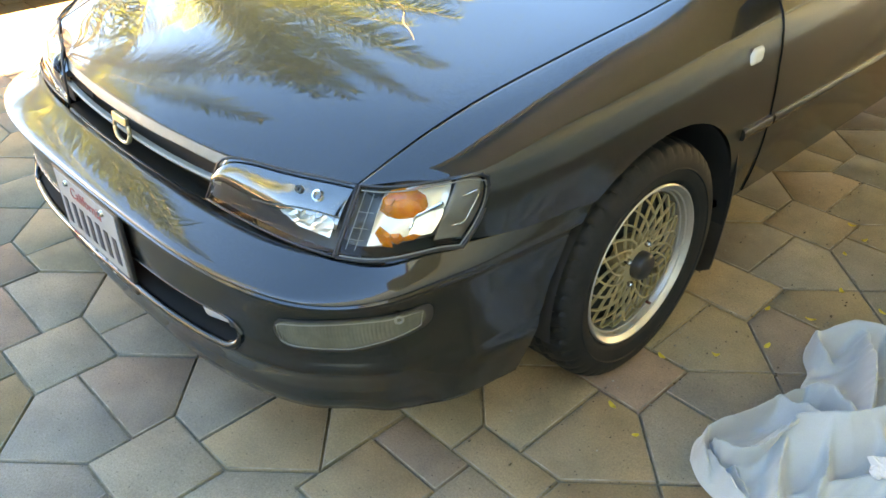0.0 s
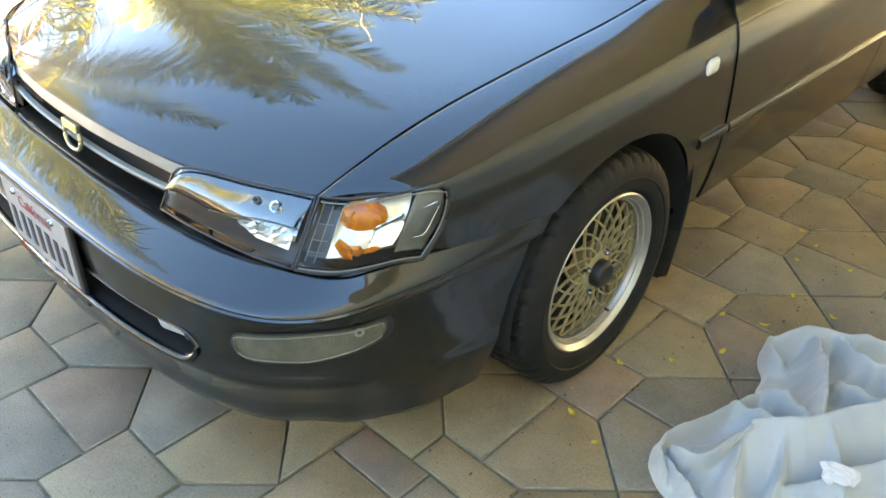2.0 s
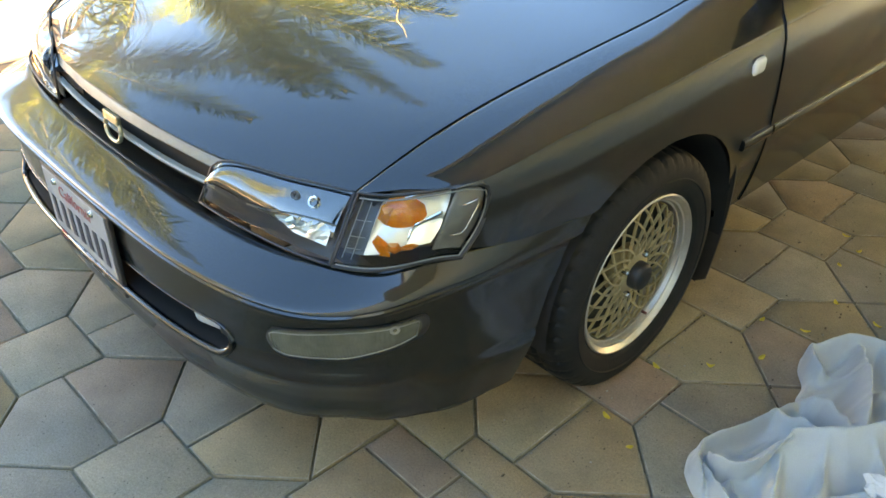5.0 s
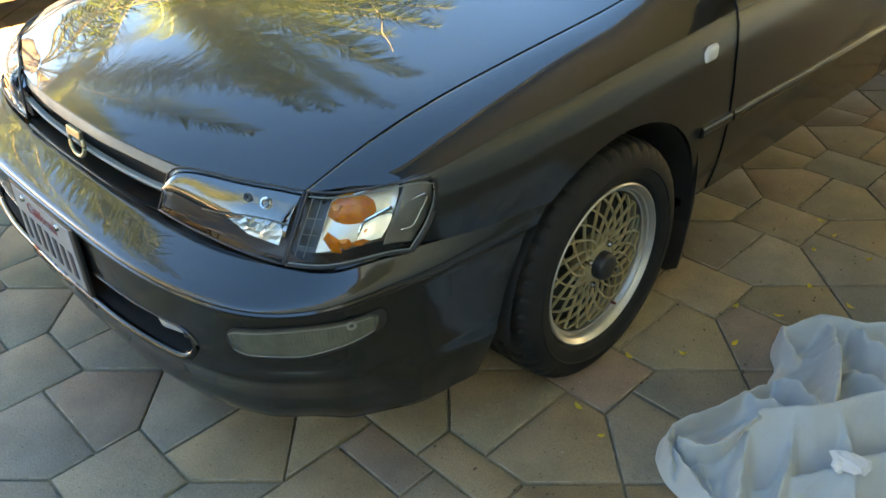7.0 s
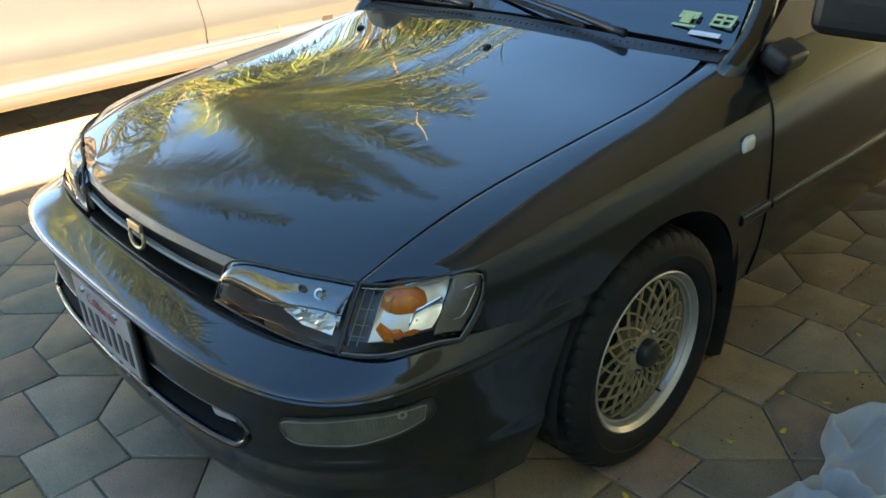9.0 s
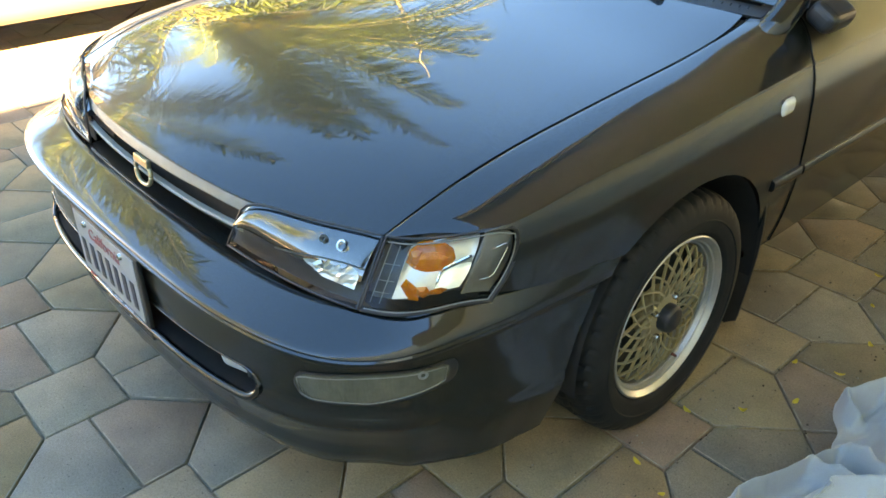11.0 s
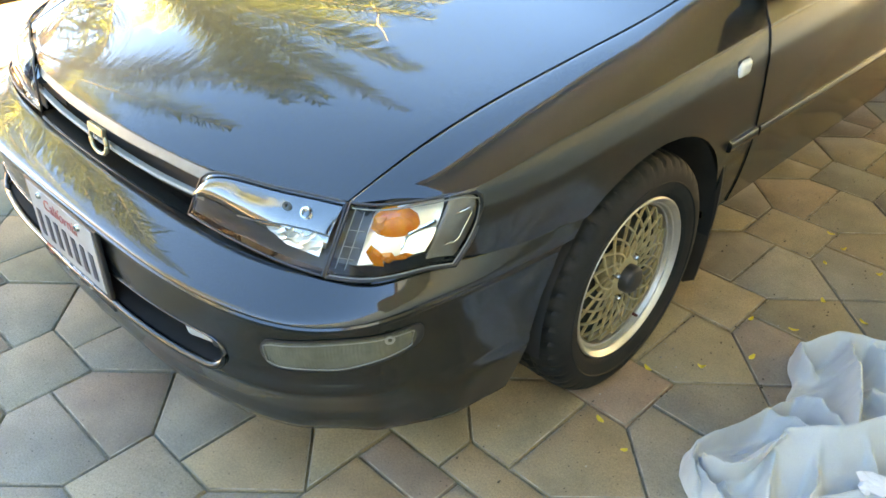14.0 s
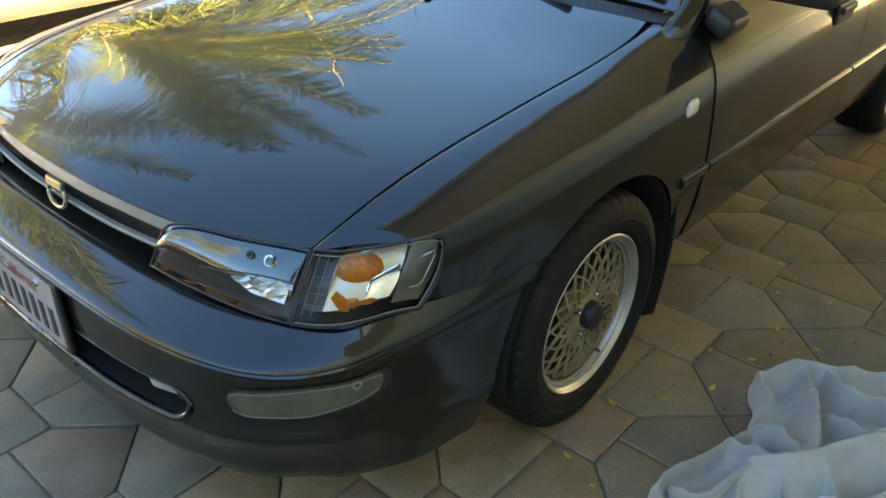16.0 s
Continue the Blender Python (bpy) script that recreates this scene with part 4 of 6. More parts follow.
for sx in (1, -1):
    fl = sx < 0
    lamp = part("headlight", sheet("headlight", place(lamp_patch(lamp_low, lamp_high, 0.0, back=0.055), sx), 0.004, fl), lamp_housing, car, "clear headlight with dark housing and chrome reflector")
    rim_low, rim_high = shrink(lamp_low, lamp_high, 0.0, 1.0, 0.02, 0.98)
    part("lens", sheet("lens", place(lamp_patch(rim_low, rim_high, 0.024), sx), 0.0, fl), lens_glass, lamp, "clear glass lens")
    split = [(0.0, 0.60), (0.12, 0.54), (0.30, 0.47), (0.6, 0.40), (1.0, 0.38)]
    lo, hi = band(lamp_low, lamp_high, 0.0, 0.985, [(0, 0.03)], split)
    part("bezel", sheet("bezel", place(lamp_patch(lo, hi, 0.006, back=0.012), sx), 0.003, fl), lamp_dark, lamp)
    lo, hi = band(lamp_low, lamp_high, 0.015, 0.975, split, [(0, 0.95)])
    part("reflector", sheet("reflector", place(lamp_patch(lo, hi, 0.010, 40, 24, back=0.010, even=True, arc=True, tip=0.016), sx), 0.002, fl), mirror_chrome, lamp, "smooth chrome reflector")
    lo, hi = band(lamp_low, lamp_high, 0.60, 0.955, [(0.6, 0.44), (0.75, 0.30), (1.0, 0.26)], [(0.6, 0.46), (0.75, 0.56), (1.0, 0.60)])
    shards = lamp_patch(lo, hi, 0.004, 15, 6, back=-0.008, arc=True)
    crumple = random.Random(23)
    shards[1:-1, 1:-1] += [[[crumple.uniform(-0.003, 0.003) for _ in range(3)] for _ in range(4)] for _ in range(13)]
    part("reflector_bowl", sheet("reflector_bowl", place(shards, sx), 0.0, fl, smooth=False), cream_reflector, lamp, "bright faceted lower reflector bowl")
    shelf = [on_lamp(lamp_low, lamp_high, u, s, -0.011)[0] * (sx, 1, 1) for u, s in ((0.40, 0.46), (0.55, 0.50), (0.70, 0.56), (0.85, 0.58), (0.965, 0.57))]
    part("shelf", tube("shelf", shelf, 0.0016, 6), lamp_grey, lamp)
    for u, s, r, mat in ((0.68, 0.80, 0.0055, lamp_grey), (0.79, 0.77, 0.0085, facet_chrome)):
        c, o = on_lamp(lamp_low, lamp_high, u, s, -0.006)
        bulb = part("bulb", lathe("bulb", [(-0.012, r * 1.3), (0.003, r * 1.3), (0.0045, r * 1.15), (0.004, r * 0.9), (-0.003, r * 0.8), (-0.003, 0.0005)], 24), mat, lamp)
        bulb.matrix_basis = facing(c, o, sx) @ Euler((0, radians(-38), 0)).to_matrix().to_4x4()
    corner = part("corner_lamp", sheet("corner_lamp", place(lamp_patch(corner_low, corner_high, 0.0, back=0.045, bow=0.021), sx), 0.004, fl), lamp_housing, car, "clear corner lamp with an amber bulb")
    lo, hi = shrink(corner_low, corner_high, 0.0, 1.0, 0.03, 0.97)
    part("lens", sheet("lens", place(lamp_patch(lo, hi, 0.014, bow=0.021), sx), 0.0, fl), corner_glass, corner, "clear glass lens")
    lo, hi = band(corner_low, corner_high, 0.21, 0.72, [(0.2, 0.15), (0.72, 0.22)], [(0.2, 0.86), (0.5, 0.93), (0.72, 0.92)])
    part("reflector", sheet("reflector", place(lamp_patch(lo, hi, -0.012, 30, 16, back=0.012, bow=0.010), sx), 0.002, fl), cream_reflector, corner, "bright chrome reflector")
    lo, hi = band(corner_low, corner_high, 0.52, 0.72, [(0, 0.22)], [(0.5, 0.50), (0.72, 0.64)])
    part("fluted_reflector", sheet("fluted_reflector", place(lamp_patch(lo, hi, -0.006, 24, 14, back=0.009, bow=0.010), sx), 0.002, fl), facet_chrome, corner)
    lo, hi = shrink(corner_low, corner_high, 0.76, 0.985, 0.10, 0.92)
    part("bezel", sheet("bezel", place(lamp_patch(lo, hi, 0.004, back=0.010, bow=0.019), sx), 0.003, fl), lamp_grey, corner)
    at, o = on_lamp(corner_low, corner_high, 0.42, 0.61, 0.020)
    dome = [(-0.016, 0.036), (-0.010, 0.0365), (-0.004, 0.0350), (0.003, 0.0300), (0.006, 0.0255), (0.0075, 0.0250), (0.010, 0.0190), (0.0125, 0.0100), (0.013, 0.0005)]
    ob = part("amber_bulb", lathe("amber_bulb", dome, 12), amber, corner, "faceted amber bulb cover")
    ob.matrix_basis = facing(at, o, sx) @ Matrix.Diagonal((1, 1.16, 0.88, 1))
    # facets, and two low deep-amber plates painted as the bulb's reflection
    for u, s, back, wide, tall, turn, mat in ((0.275, 0.70, 0.006, 0.030, 0.040, -20, amber_deep), (0.335, 0.29, 0.004, 0.026, 0.050, 24, amber), (0.43, 0.25, 0.006, 0.030, 0.024, -14, amber_deep), (0.555, 0.225, 0.006, 0.034, 0.013, 6, amber_deep)):
        at, o = on_lamp(corner_low, corner_high, u, s, back)
        facet = bmesh.new()
        bmesh.ops.create_cone(facet, cap_ends=True, segments=5, radius1=0.5, radius2=0.22, depth=0.5)
        bmesh.ops.transform(facet, matrix=pose(0, 0, 0, turn, 0, 0) @ Matrix.Diagonal((0.010, wide, tall, 1)) @ pose(0, 0, 0, 0, 90, 0), verts=facet.verts)
        piece = part("amber_facet_and_reflection", facet, mat, corner)
        piece.matrix_basis = facing(at, o, sx)
    for u, s0, s1 in ((0.055, 0.10, 0.90), (0.115, 0.10, 0.88)):
        line = [on_lamp(corner_low, corner_high, u, s, 0.006)[0] * (sx, 1, 1) for s in np.linspace(s0, s1, 6)]
        part("rib", tube("rib", line, 0.0009, 5), grille_paint, corner)
    for s in (0.24, 0.40, 0.62):
        line = [on_lamp(corner_low, corner_high, u, s, 0.007)[0] * (sx, 1, 1) for u in (0.06, 0.12, 0.18)]
        part("rib", tube("rib", line, 0.0007, 5), grille_paint, corner)
    mark = [on_lamp(corner_low, corner_high, u, s, -0.002)[0] * (sx, 1, 1) + (0, 0.012, 0) for u, s in ((0.80, 0.70), (0.91, 0.76), (0.925, 0.70), (0.905, 0.36), (0.885, 0.31), (0.79, 0.30))]
    part("bright_line", tube("bright_line", mark, 0.0013, 5), chrome, corner)
    # rubber seals round the lamps
    loop = along(lamp_low, 20).tolist() + along(lamp_high, 20).tolist()[::-1]
    loop.append(loop[0])
    part("seal", tube("seal", [(sx * p[0], p[1], p[2]) for p in loop], 0.0028, 6), black_plastic, lamp)
    edge = lamp_patch(corner_low, corner_high, 0.0, bow=0.021)
    loop = np.concatenate([edge[:, 0], edge[-1, 1:], edge[-2::-1, -1], edge[0, -2::-1]])
    girth = np.interp(np.arange(len(loop)), [19, 26, 40, 46], [0.0028, 0.0050, 0.0050, 0.0028])
    part("seal", tube("seal", [(sx * p[0], p[1], p[2]) for p in loop], girth, 6), black_plastic, corner)
    inner = lamp_patch(*shrink(corner_low, corner_high, 0.03, 0.965, 0.05, 0.95), 0.0, back=-0.004, bow=0.021)
    loop = np.concatenate([inner[:, 0], inner[-1, 1:], inner[-2::-1, -1]])
    part("inner_rim", tube("inner_rim", [(sx * p[0], p[1], p[2]) for p in loop], 0.0012, 6), grille_paint, corner)
    part("slam_panel", sheet("slam_panel", place(lamp_patch([(p[0], p[1] + 0.004, p[2] - 0.014) for p in lamp_high], [(p[0] - 0.01, p[1] + 0.10, p[2] - 0.03) for p in lamp_high], 0.0), sx), 0.003), dull_black, car)


# wheels
def wheel(cx, cy, cz, side):
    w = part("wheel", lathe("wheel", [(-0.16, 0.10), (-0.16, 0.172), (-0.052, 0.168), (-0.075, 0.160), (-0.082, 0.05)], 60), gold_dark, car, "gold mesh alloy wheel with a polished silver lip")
    w.matrix_basis = pose(cx, cy, cz) @ Matrix.Diagonal((side, 1, 1, 1))

    def tread(k, i, r):
        if 9 <= k <= 25:
            if k in (12, 13, 18, 19):
                return r - 0.007
            if (i + k // 3) % 6 == 0:
                return r - 0.007
        return r
    prof = [(-0.175, 0.185), (-0.186, 0.20), (-0.193, 0.225), (-0.195, 0.245), (-0.190, 0.268), (-0.181, 0.280), (-0.170, 0.287), (-0.158, 0.290)]
    prof += [(x, 0.2925) for x in np.linspace(-0.145, -0.036, 15)]
    prof += [(-0.023, 0.2905), (-0.011, 0.287), (0.000, 0.280), (0.008, 0.268), (0.0135, 0.252), (0.0150, 0.240), (0.0165, 0.239), (0.0165, 0.2365), (0.0140, 0.235), (0.0125, 0.222), (0.0085, 0.212), (0.0080, 0.209), (0.0020, 0.203), (-0.005, 0.195)]
    part("tyre", lathe("tyre", prof, 264, wobble=tread), rubber, w, "black rubber tyre with worn tread")
    lip = [(-0.055, 0.1700), (-0.030, 0.1725), (-0.020, 0.1735), (-0.0185, 0.1775), (-0.011, 0.1795), (-0.009, 0.1800), (-0.0075, 0.1845), (-0.003, 0.1870), (0.0005, 0.1915), (0.0035, 0.1935), (0.0040, 0.1960), (0.0020, 0.1985), (-0.008, 0.1985)]
    part("lip", lathe("lip", lip, 96), lip_silver, w, "polished silver rim lip")
    # lattice of thin crossing spokes
    count = 20
    for k in range(count):
        for s in (1, -1):
            path = []
            for t in np.linspace(0, 1, 9):
                r = 0.168 + (0.052 - 0.168) * t
                a = 2 * math.pi * (k / count) + s * (2 * math.pi / count) * (0.06 + 2.2 * t)
                path.append((-0.014 + 0.006 * math.sin(math.pi * t) - 0.008 * (1 - t) ** 3, r * math.cos(a), r * math.sin(a)))
            p = np.array(path)
            d = np.gradient(p, axis=0)
            d /= np.linalg.norm(d, axis=1, keepdims=True)
            o = np.cross(d, (1.0, 0, 0))
            o /= np.linalg.norm(o, axis=1, keepdims=True)
            v, f = [], []
            for i in range(9):
                hw = 0.0018
                v += [p[i] - o[i] * hw * 1.3 - (0.006, 0, 0), p[i] - o[i] * hw, p[i] + o[i] * hw, p[i] + o[i] * hw * 1.3 - (0.006, 0, 0)]
            for i in range(8):
                f += [(4 * i + j, 4 * i + j + 1, 4 * i + j + 5, 4 * i + j + 4) for j in range(3)]
            f += [(0, 1, 2, 3), (35, 34, 33, 32)]
            part("spoke", mesh_from("spoke", v, f, smooth=False), gold, w)
    for k in range(count):
        a = 2 * math.pi * k / count
        tip = box((0.016, 0.0085, 0.0040), (-0.031, 0, 0.1675), 0.0008, seg=1)
        bmesh.ops.rotate(tip, cent=(0, 0, 0), matrix=Matrix.Rotation(a - math.pi / 2, 3, "X"), verts=tip.verts)
        part("spoke_tip", tip, gold, w)
    part("hub", lathe("hub", [(-0.055, 0.060), (-0.024, 0.056), (-0.018, 0.052), (-0.013, 0.040), (-0.012, 0.0005)], 40), gold, w)
    cap = lathe("centre_cap", [(-0.013, 0.034), (0.004, 0.0335), (0.010, 0.031), (0.013, 0.026), (0.013, 0.0005)], 14)
    part("centre_cap", cap, black_plastic, w, "black plastic centre cap")
    for k in range(4):
        a = math.pi / 4 + k * math.pi / 2 + 0.25
        nut = lathe("wheel_nut", [(-0.03, 0.0075), (-0.018, 0.0075), (-0.014, 0.006), (-0.012, 0.0005)], 6)
        ob = part("wheel_nut", nut, nut_steel, w)
        ob.matrix_basis = pose(0.009, 0.050 * math.cos(a), 0.050 * math.sin(a))
    valve = lathe("valve", [(0, 0.004), (0.012, 0.0035), (0.014, 0.0005)], 10)
    ob = part("valve", valve, valve_red, w)
    ob.matrix_basis = pose(-0.02, 0.075, -0.150)
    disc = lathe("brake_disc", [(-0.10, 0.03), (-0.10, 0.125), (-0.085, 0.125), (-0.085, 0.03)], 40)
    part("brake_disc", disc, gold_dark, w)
    return w


for sx in (1, -1):
    wheel(sx * 0.823, 0.0, 0.2897, sx)
    wheel(sx * 0.823, 2.465, 0.2897, sx)

# cabin
wind_low = [(x, 0.462 + 0.006 * (abs(x) / 0.68) ** 2, 0.868 + 0.016 * (1 - (x / 0.68) ** 2)) for x in np.linspace(-0.69, 0.69, 9)]
wind_high = [(x, 1.22 - 0.06 * (abs(x) / 0.55) ** 2, 1.33 + 0.03 * (1 - (x / 0.55) ** 2)) for x in np.linspace(-0.55, 0.55, 9)]
g = np.zeros((33, 12, 3))
a, b = along(wind_low, 33), along(wind_high, 33)
for j, s in enumerate(np.linspace(0, 1, 12)):
    g[:, j] = a * (1 - s) + b * s + (0, -0.02 * math.sin(math.pi * s), 0.02 * math.sin(math.pi * s))
windscreen = part("windscreen", sheet("windscreen", g), screen_glass, car, "windscreen with two pale stickers")
part("lower_band", sheet("lower_band", g[:, :2] * 1.0 + (0, 0.004, -0.004)), dull_black, windscreen)
roof_g = np.zeros((21, 21, 3))
for i, y in enumerate(np.linspace(1.2, 2.35, 21)):
    for j, x in enumerate(np.linspace(-0.56, 0.56, 21)):
        roof_g[i, j] = (x, y - 0.05 * (x / 0.56) ** 2, 1.385 - 0.05 * (abs(x) / 0.56) ** 3 - 0.06 * ((y - 1.75) / 0.6) ** 2)
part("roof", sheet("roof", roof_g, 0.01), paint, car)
rear_g = np.zeros((15, 10, 3))
for i, x in enumerate(np.linspace(-0.56, 0.56, 15)):
    for j, s in enumerate(np.linspace(0, 1, 10)):
        rear_g[i, j] = (x * (1 + 0.15 * s), 2.30 + 0.55 * s, 1.33 - 0.40 * s + 0.03 * math.sin(math.pi * s))
part("rear_window", sheet("rear_window", rear_g), window_glass, car)
trunk_g = np.zeros((15, 12, 3))
for i, x in enumerate(np.linspace(-0.72, 0.72, 15)):
    for j, s in enumerate(np.linspace(0, 1, 12)):
        trunk_g[i, j] = (x, 2.80 + 0.55 * min(1, s / 0.6), 0.93 - 0.02 * (x / 0.72) ** 2 - (0.55 * max(0, s - 0.6) / 0.4))
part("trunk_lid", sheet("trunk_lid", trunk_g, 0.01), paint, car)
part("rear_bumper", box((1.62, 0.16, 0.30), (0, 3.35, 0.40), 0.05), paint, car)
part("floor_pan", box((1.46, 3.6, 0.06), (0, 1.35, 0.30), 0.02), dull_black, car)
part("bulkhead", box((1.30, 0.03, 0.55), (0, 0.50, 0.57)), dull_black, car)
part("dashboard", box((1.30, 0.40, 0.20), (0, 0.80, 0.78), 0.05), dull_black, car)
part("cabin_floor", box((1.30, 1.9, 0.05), (0, 1.6, 0.45), 0.01), dull_black, car)
for x in (-0.36, 0.36):
    seat = part("seat", box((0.5, 0.5, 0.16), (x, 1.35, 0.55), 0.05), dull_black, car)
    part("backrest", box((0.5, 0.14, 0.62), (x, 1.66, 0.85), 0.05, turn=(-16, 0, 0)), dull_black, seat)
for sx in (1, -1):
    pillar = [(sx * 0.700, 0.400, 0.795), (sx * 0.715, 0.500, 0.868), (sx * 0.69, 0.62, 0.97), (sx * 0.63, 0.90, 1.16), (sx * 0.565, 1.20, 1.335), (sx * 0.555, 1.7, 1.365), (sx * 0.56, 2.30, 1.31), (sx * 0.66, 2.82, 0.93)]
    part("roof_rail", tube("roof_rail", along(pillar, 40), np.interp(np.arange(40), [0, 2, 5, 39], [0.034, 0.034, 0.027, 0.026]), 14), paint, car)
    part("centre_pillar", tube("centre_pillar", [(sx * 0.72, 1.555, 0.88), (sx * 0.56, 1.60, 1.36)], 0.022, 8), dull_black, car)
    glass = np.array([[(sx * (0.722 - 0.155 * s), y0 + (y1 - y0) * s, 0.885 + 0.45 * s) for s in np.linspace(0, 1, 6)] for y0, y1 in ((0.60, 1.25), (1.0, 1.42), (1.55, 1.60))])
    part("side_window", sheet("side_window", glass), window_glass, car)
    glass = np.array([[(sx * (0.722 - 0.155 * s), y0 + (y1 - y0) * s, 0.885 + 0.44 * s) for s in np.linspace(0, 1, 6)] for y0, y1 in ((1.56, 1.61), (2.1, 2.0), (2.62, 2.28))])
    part("side_window", sheet("side_window", glass), window_glass, car)
    part("window_seal", tube("window_seal", [(sx * 0.722, 0.50, 0.889), (sx * 0.724, 1.5, 0.890), (sx * 0.718, 2.6, 0.885)], 0.008, 6), black_plastic, car)
    # door mirror
    mirror = part("door_mirror", box((0.20, 0.14, 0.125), (sx * 0.902, 0.66, 0.957), 0.042, turn=(0, sx * 4, sx * 14), seg=4), black_plastic, car, "black plastic door mirror")
    part("mirror_foot", box((0.075, 0.12, 0.056), (sx * 0.785, 0.55, 0.852), 0.027, turn=(0, sx * 30, 0), seg=6), black_plastic, mirror)
    part("mirror_sail", sheet("mirror_sail", np.array([[(sx * 0.752, 0.500, 0.868), (sx * 0.748, 0.515, 0.895)], [(sx * 0.756, 0.78, 0.868), (sx * 0.712, 0.78, 1.035)]]), 0.012, sx < 0, smooth=False), black_plastic, mirror)
    part("mirror_glass", box((0.165, 0.004, 0.095), (sx * 0.918, 0.732, 0.957), 0.0, turn=(0, sx * 4, sx * 14)), chrome, mirror)

# cowl with slots, wipers, washer jets
cowl_g = np.zeros((41, 5, 3))
for i, x in enumerate(np.linspace(-0.68, 0.68, 41)):
    for j, s in enumerate(np.linspace(0, 1, 5)):
        cowl_g[i, j] = (x, float(rear_y(abs(x))) + 0.008 + s * 0.075 * (1 - 0.35 * abs(x / 0.68) ** 2), float(gap_z(float(rear_y(abs(x))))) + 0.038 * (1.11803 - math.sqrt((x / 0.66) ** 2 + 0.25)) / 0.61803 - 0.003 + 0.012 * s)
cowl = part("cowl", sheet("cowl", cowl_g, 0.004), black_plastic, car, "black slotted cowl panel")
for k in range(64):
    x = -0.64 + 1.28 * k / 63
    y = float(rear_y(abs(x))) + 0.030
    part("slot", box((0.003, 0.016, 0.003), (x, y, float(cowl_g[int(20 + x / 0.034), 2, 2]) + 0.004), 0.001, turn=(0, 0, 20)), paint, cowl)
for pts in ([(0.43, 0.400, 0.888), (0.20, 0.455, 0.912), (-0.06, 0.500, 0.935)], [(-0.15, 0.420, 0.898), (-0.40, 0.455, 0.910), (-0.62, 0.475, 0.905)]):
    wiper = part("wiper", tube("wiper", along(pts, 14), np.linspace(0.012, 0.006, 14), 8), black_plastic, car, "black wiper arm and blade")
    blade = [(p[0] - 0.02, p[1] - 0.004, p[2] - 0.004) for p in along([pts[0], pts[2]], 8)]
    part("blade", sweep("blade", [(q[0] - 0.12, q[1] + 0.02, q[2] + 0.005) for q in blade], [(-0.004, -0.008), (0.004, -0.008), (0.005, 0.004), (-0.005, 0.004)]), dull_black, wiper)
for x, y in ((0.128, 0.205), (-0.44, 0.215)):
    jet = bmesh.new()
    bmesh.ops.create_uvsphere(jet, u_segments=14, v_segments=8, radius=0.010)
    bmesh.ops.scale(jet, vec=(1.0, 1.5, 0.8), verts=jet.verts)
    top = hood_grid.reshape(-1, 3)[np.argmin(np.hypot(hood_grid[:, :, 0] - x, hood_grid[:, :, 1] - y).ravel()), 2]
    bmesh.ops.translate(jet, vec=(x, y, float(top) + 0.002), verts=jet.verts)
    part("washer_jet", jet, black_plastic, car)


def on_glass(x, s):
    """A point just inside the windscreen: x across, s up."""
    i = int(np.argmin(np.abs(g_wind[:, 0, 0] - x)))
    j = s * 11
    k = int(j)
    return g_wind[i, k] * (1 - (j - k)) + g_wind[i, min(k + 1, 11)] * (j - k)


g_wind = g
GLYPHS = [(0.0, -0.022, 0.070, 0.007), (-0.003, 0.0, 0.030, 0.030), (0.0, 0.018, 0.056, 0.009), (-0.022, 0.006, 0.012, 0.012), (0.022, 0.006, 0.014, 0.012)]
FIELD = [(0.0, 0.016, 0.060, 0.007), (0.0, -0.016, 0.060, 0.007), (-0.027, 0.0, 0.008, 0.036), (0.027, 0.0, 0.008, 0.036), (0.0, 0.0, 0.008, 0.034), (0.0, 0.0, 0.052, 0.006)]
for x, up, bars, mat in ((0.540, 0.080, GLYPHS, sticker_green), (0.634, 0.092, FIELD, sticker_green), (0.606, 0.034, [(0, 0, 0.088, 0.014)], sticker_white)):
    c = on_glass(x, up)
    at = Matrix.Translation((x, c[1] - 0.006, c[2] + 0.004)) @ Euler((radians(-52), 0, radians(-4))).to_matrix().to_4x4()
    for k, (bx, bz, w, h) in enumerate(bars):
        piece = part("sticker", box((w, 0.001, h), (bx, -0.0004 * k, bz), 0.0004), mat, windscreen)
        piece.matrix_basis = at

# ---- silver car beside it ----
SX, SY = -3.83, 0.35
silver = thing("silver_car", "silver-beige sedan parked in the sun beyond the dark one", "car", (SX, SY, 0))
half = [(-0.0, 1.42), (0.50, 1.38), (0.60, 1.30), (0.74, 0.98), (0.83, 0.90), (0.875, 0.72), (0.885, 0.55), (0.875, 0.38), (0.860, 0.30), (0.878, 0.287), (0.880, 0.25), (0.85, 0.19), (0.78, 0.17)]
ends = spline([-2.2, -2.0, -1.2, 0.0, 1.2, 2.0, 2.25], [0.88, 0.95, 1.0, 1.0, 1.0, 0.95, 0.86])


def silver_top(y):
    return float(np.interp(y, [-2.2, -1.95, -0.95, -0.25, 1.0, 1.65, 2.25], [0.62, 0.72, 0.93, 1.40, 1.42, 0.98, 0.90]))


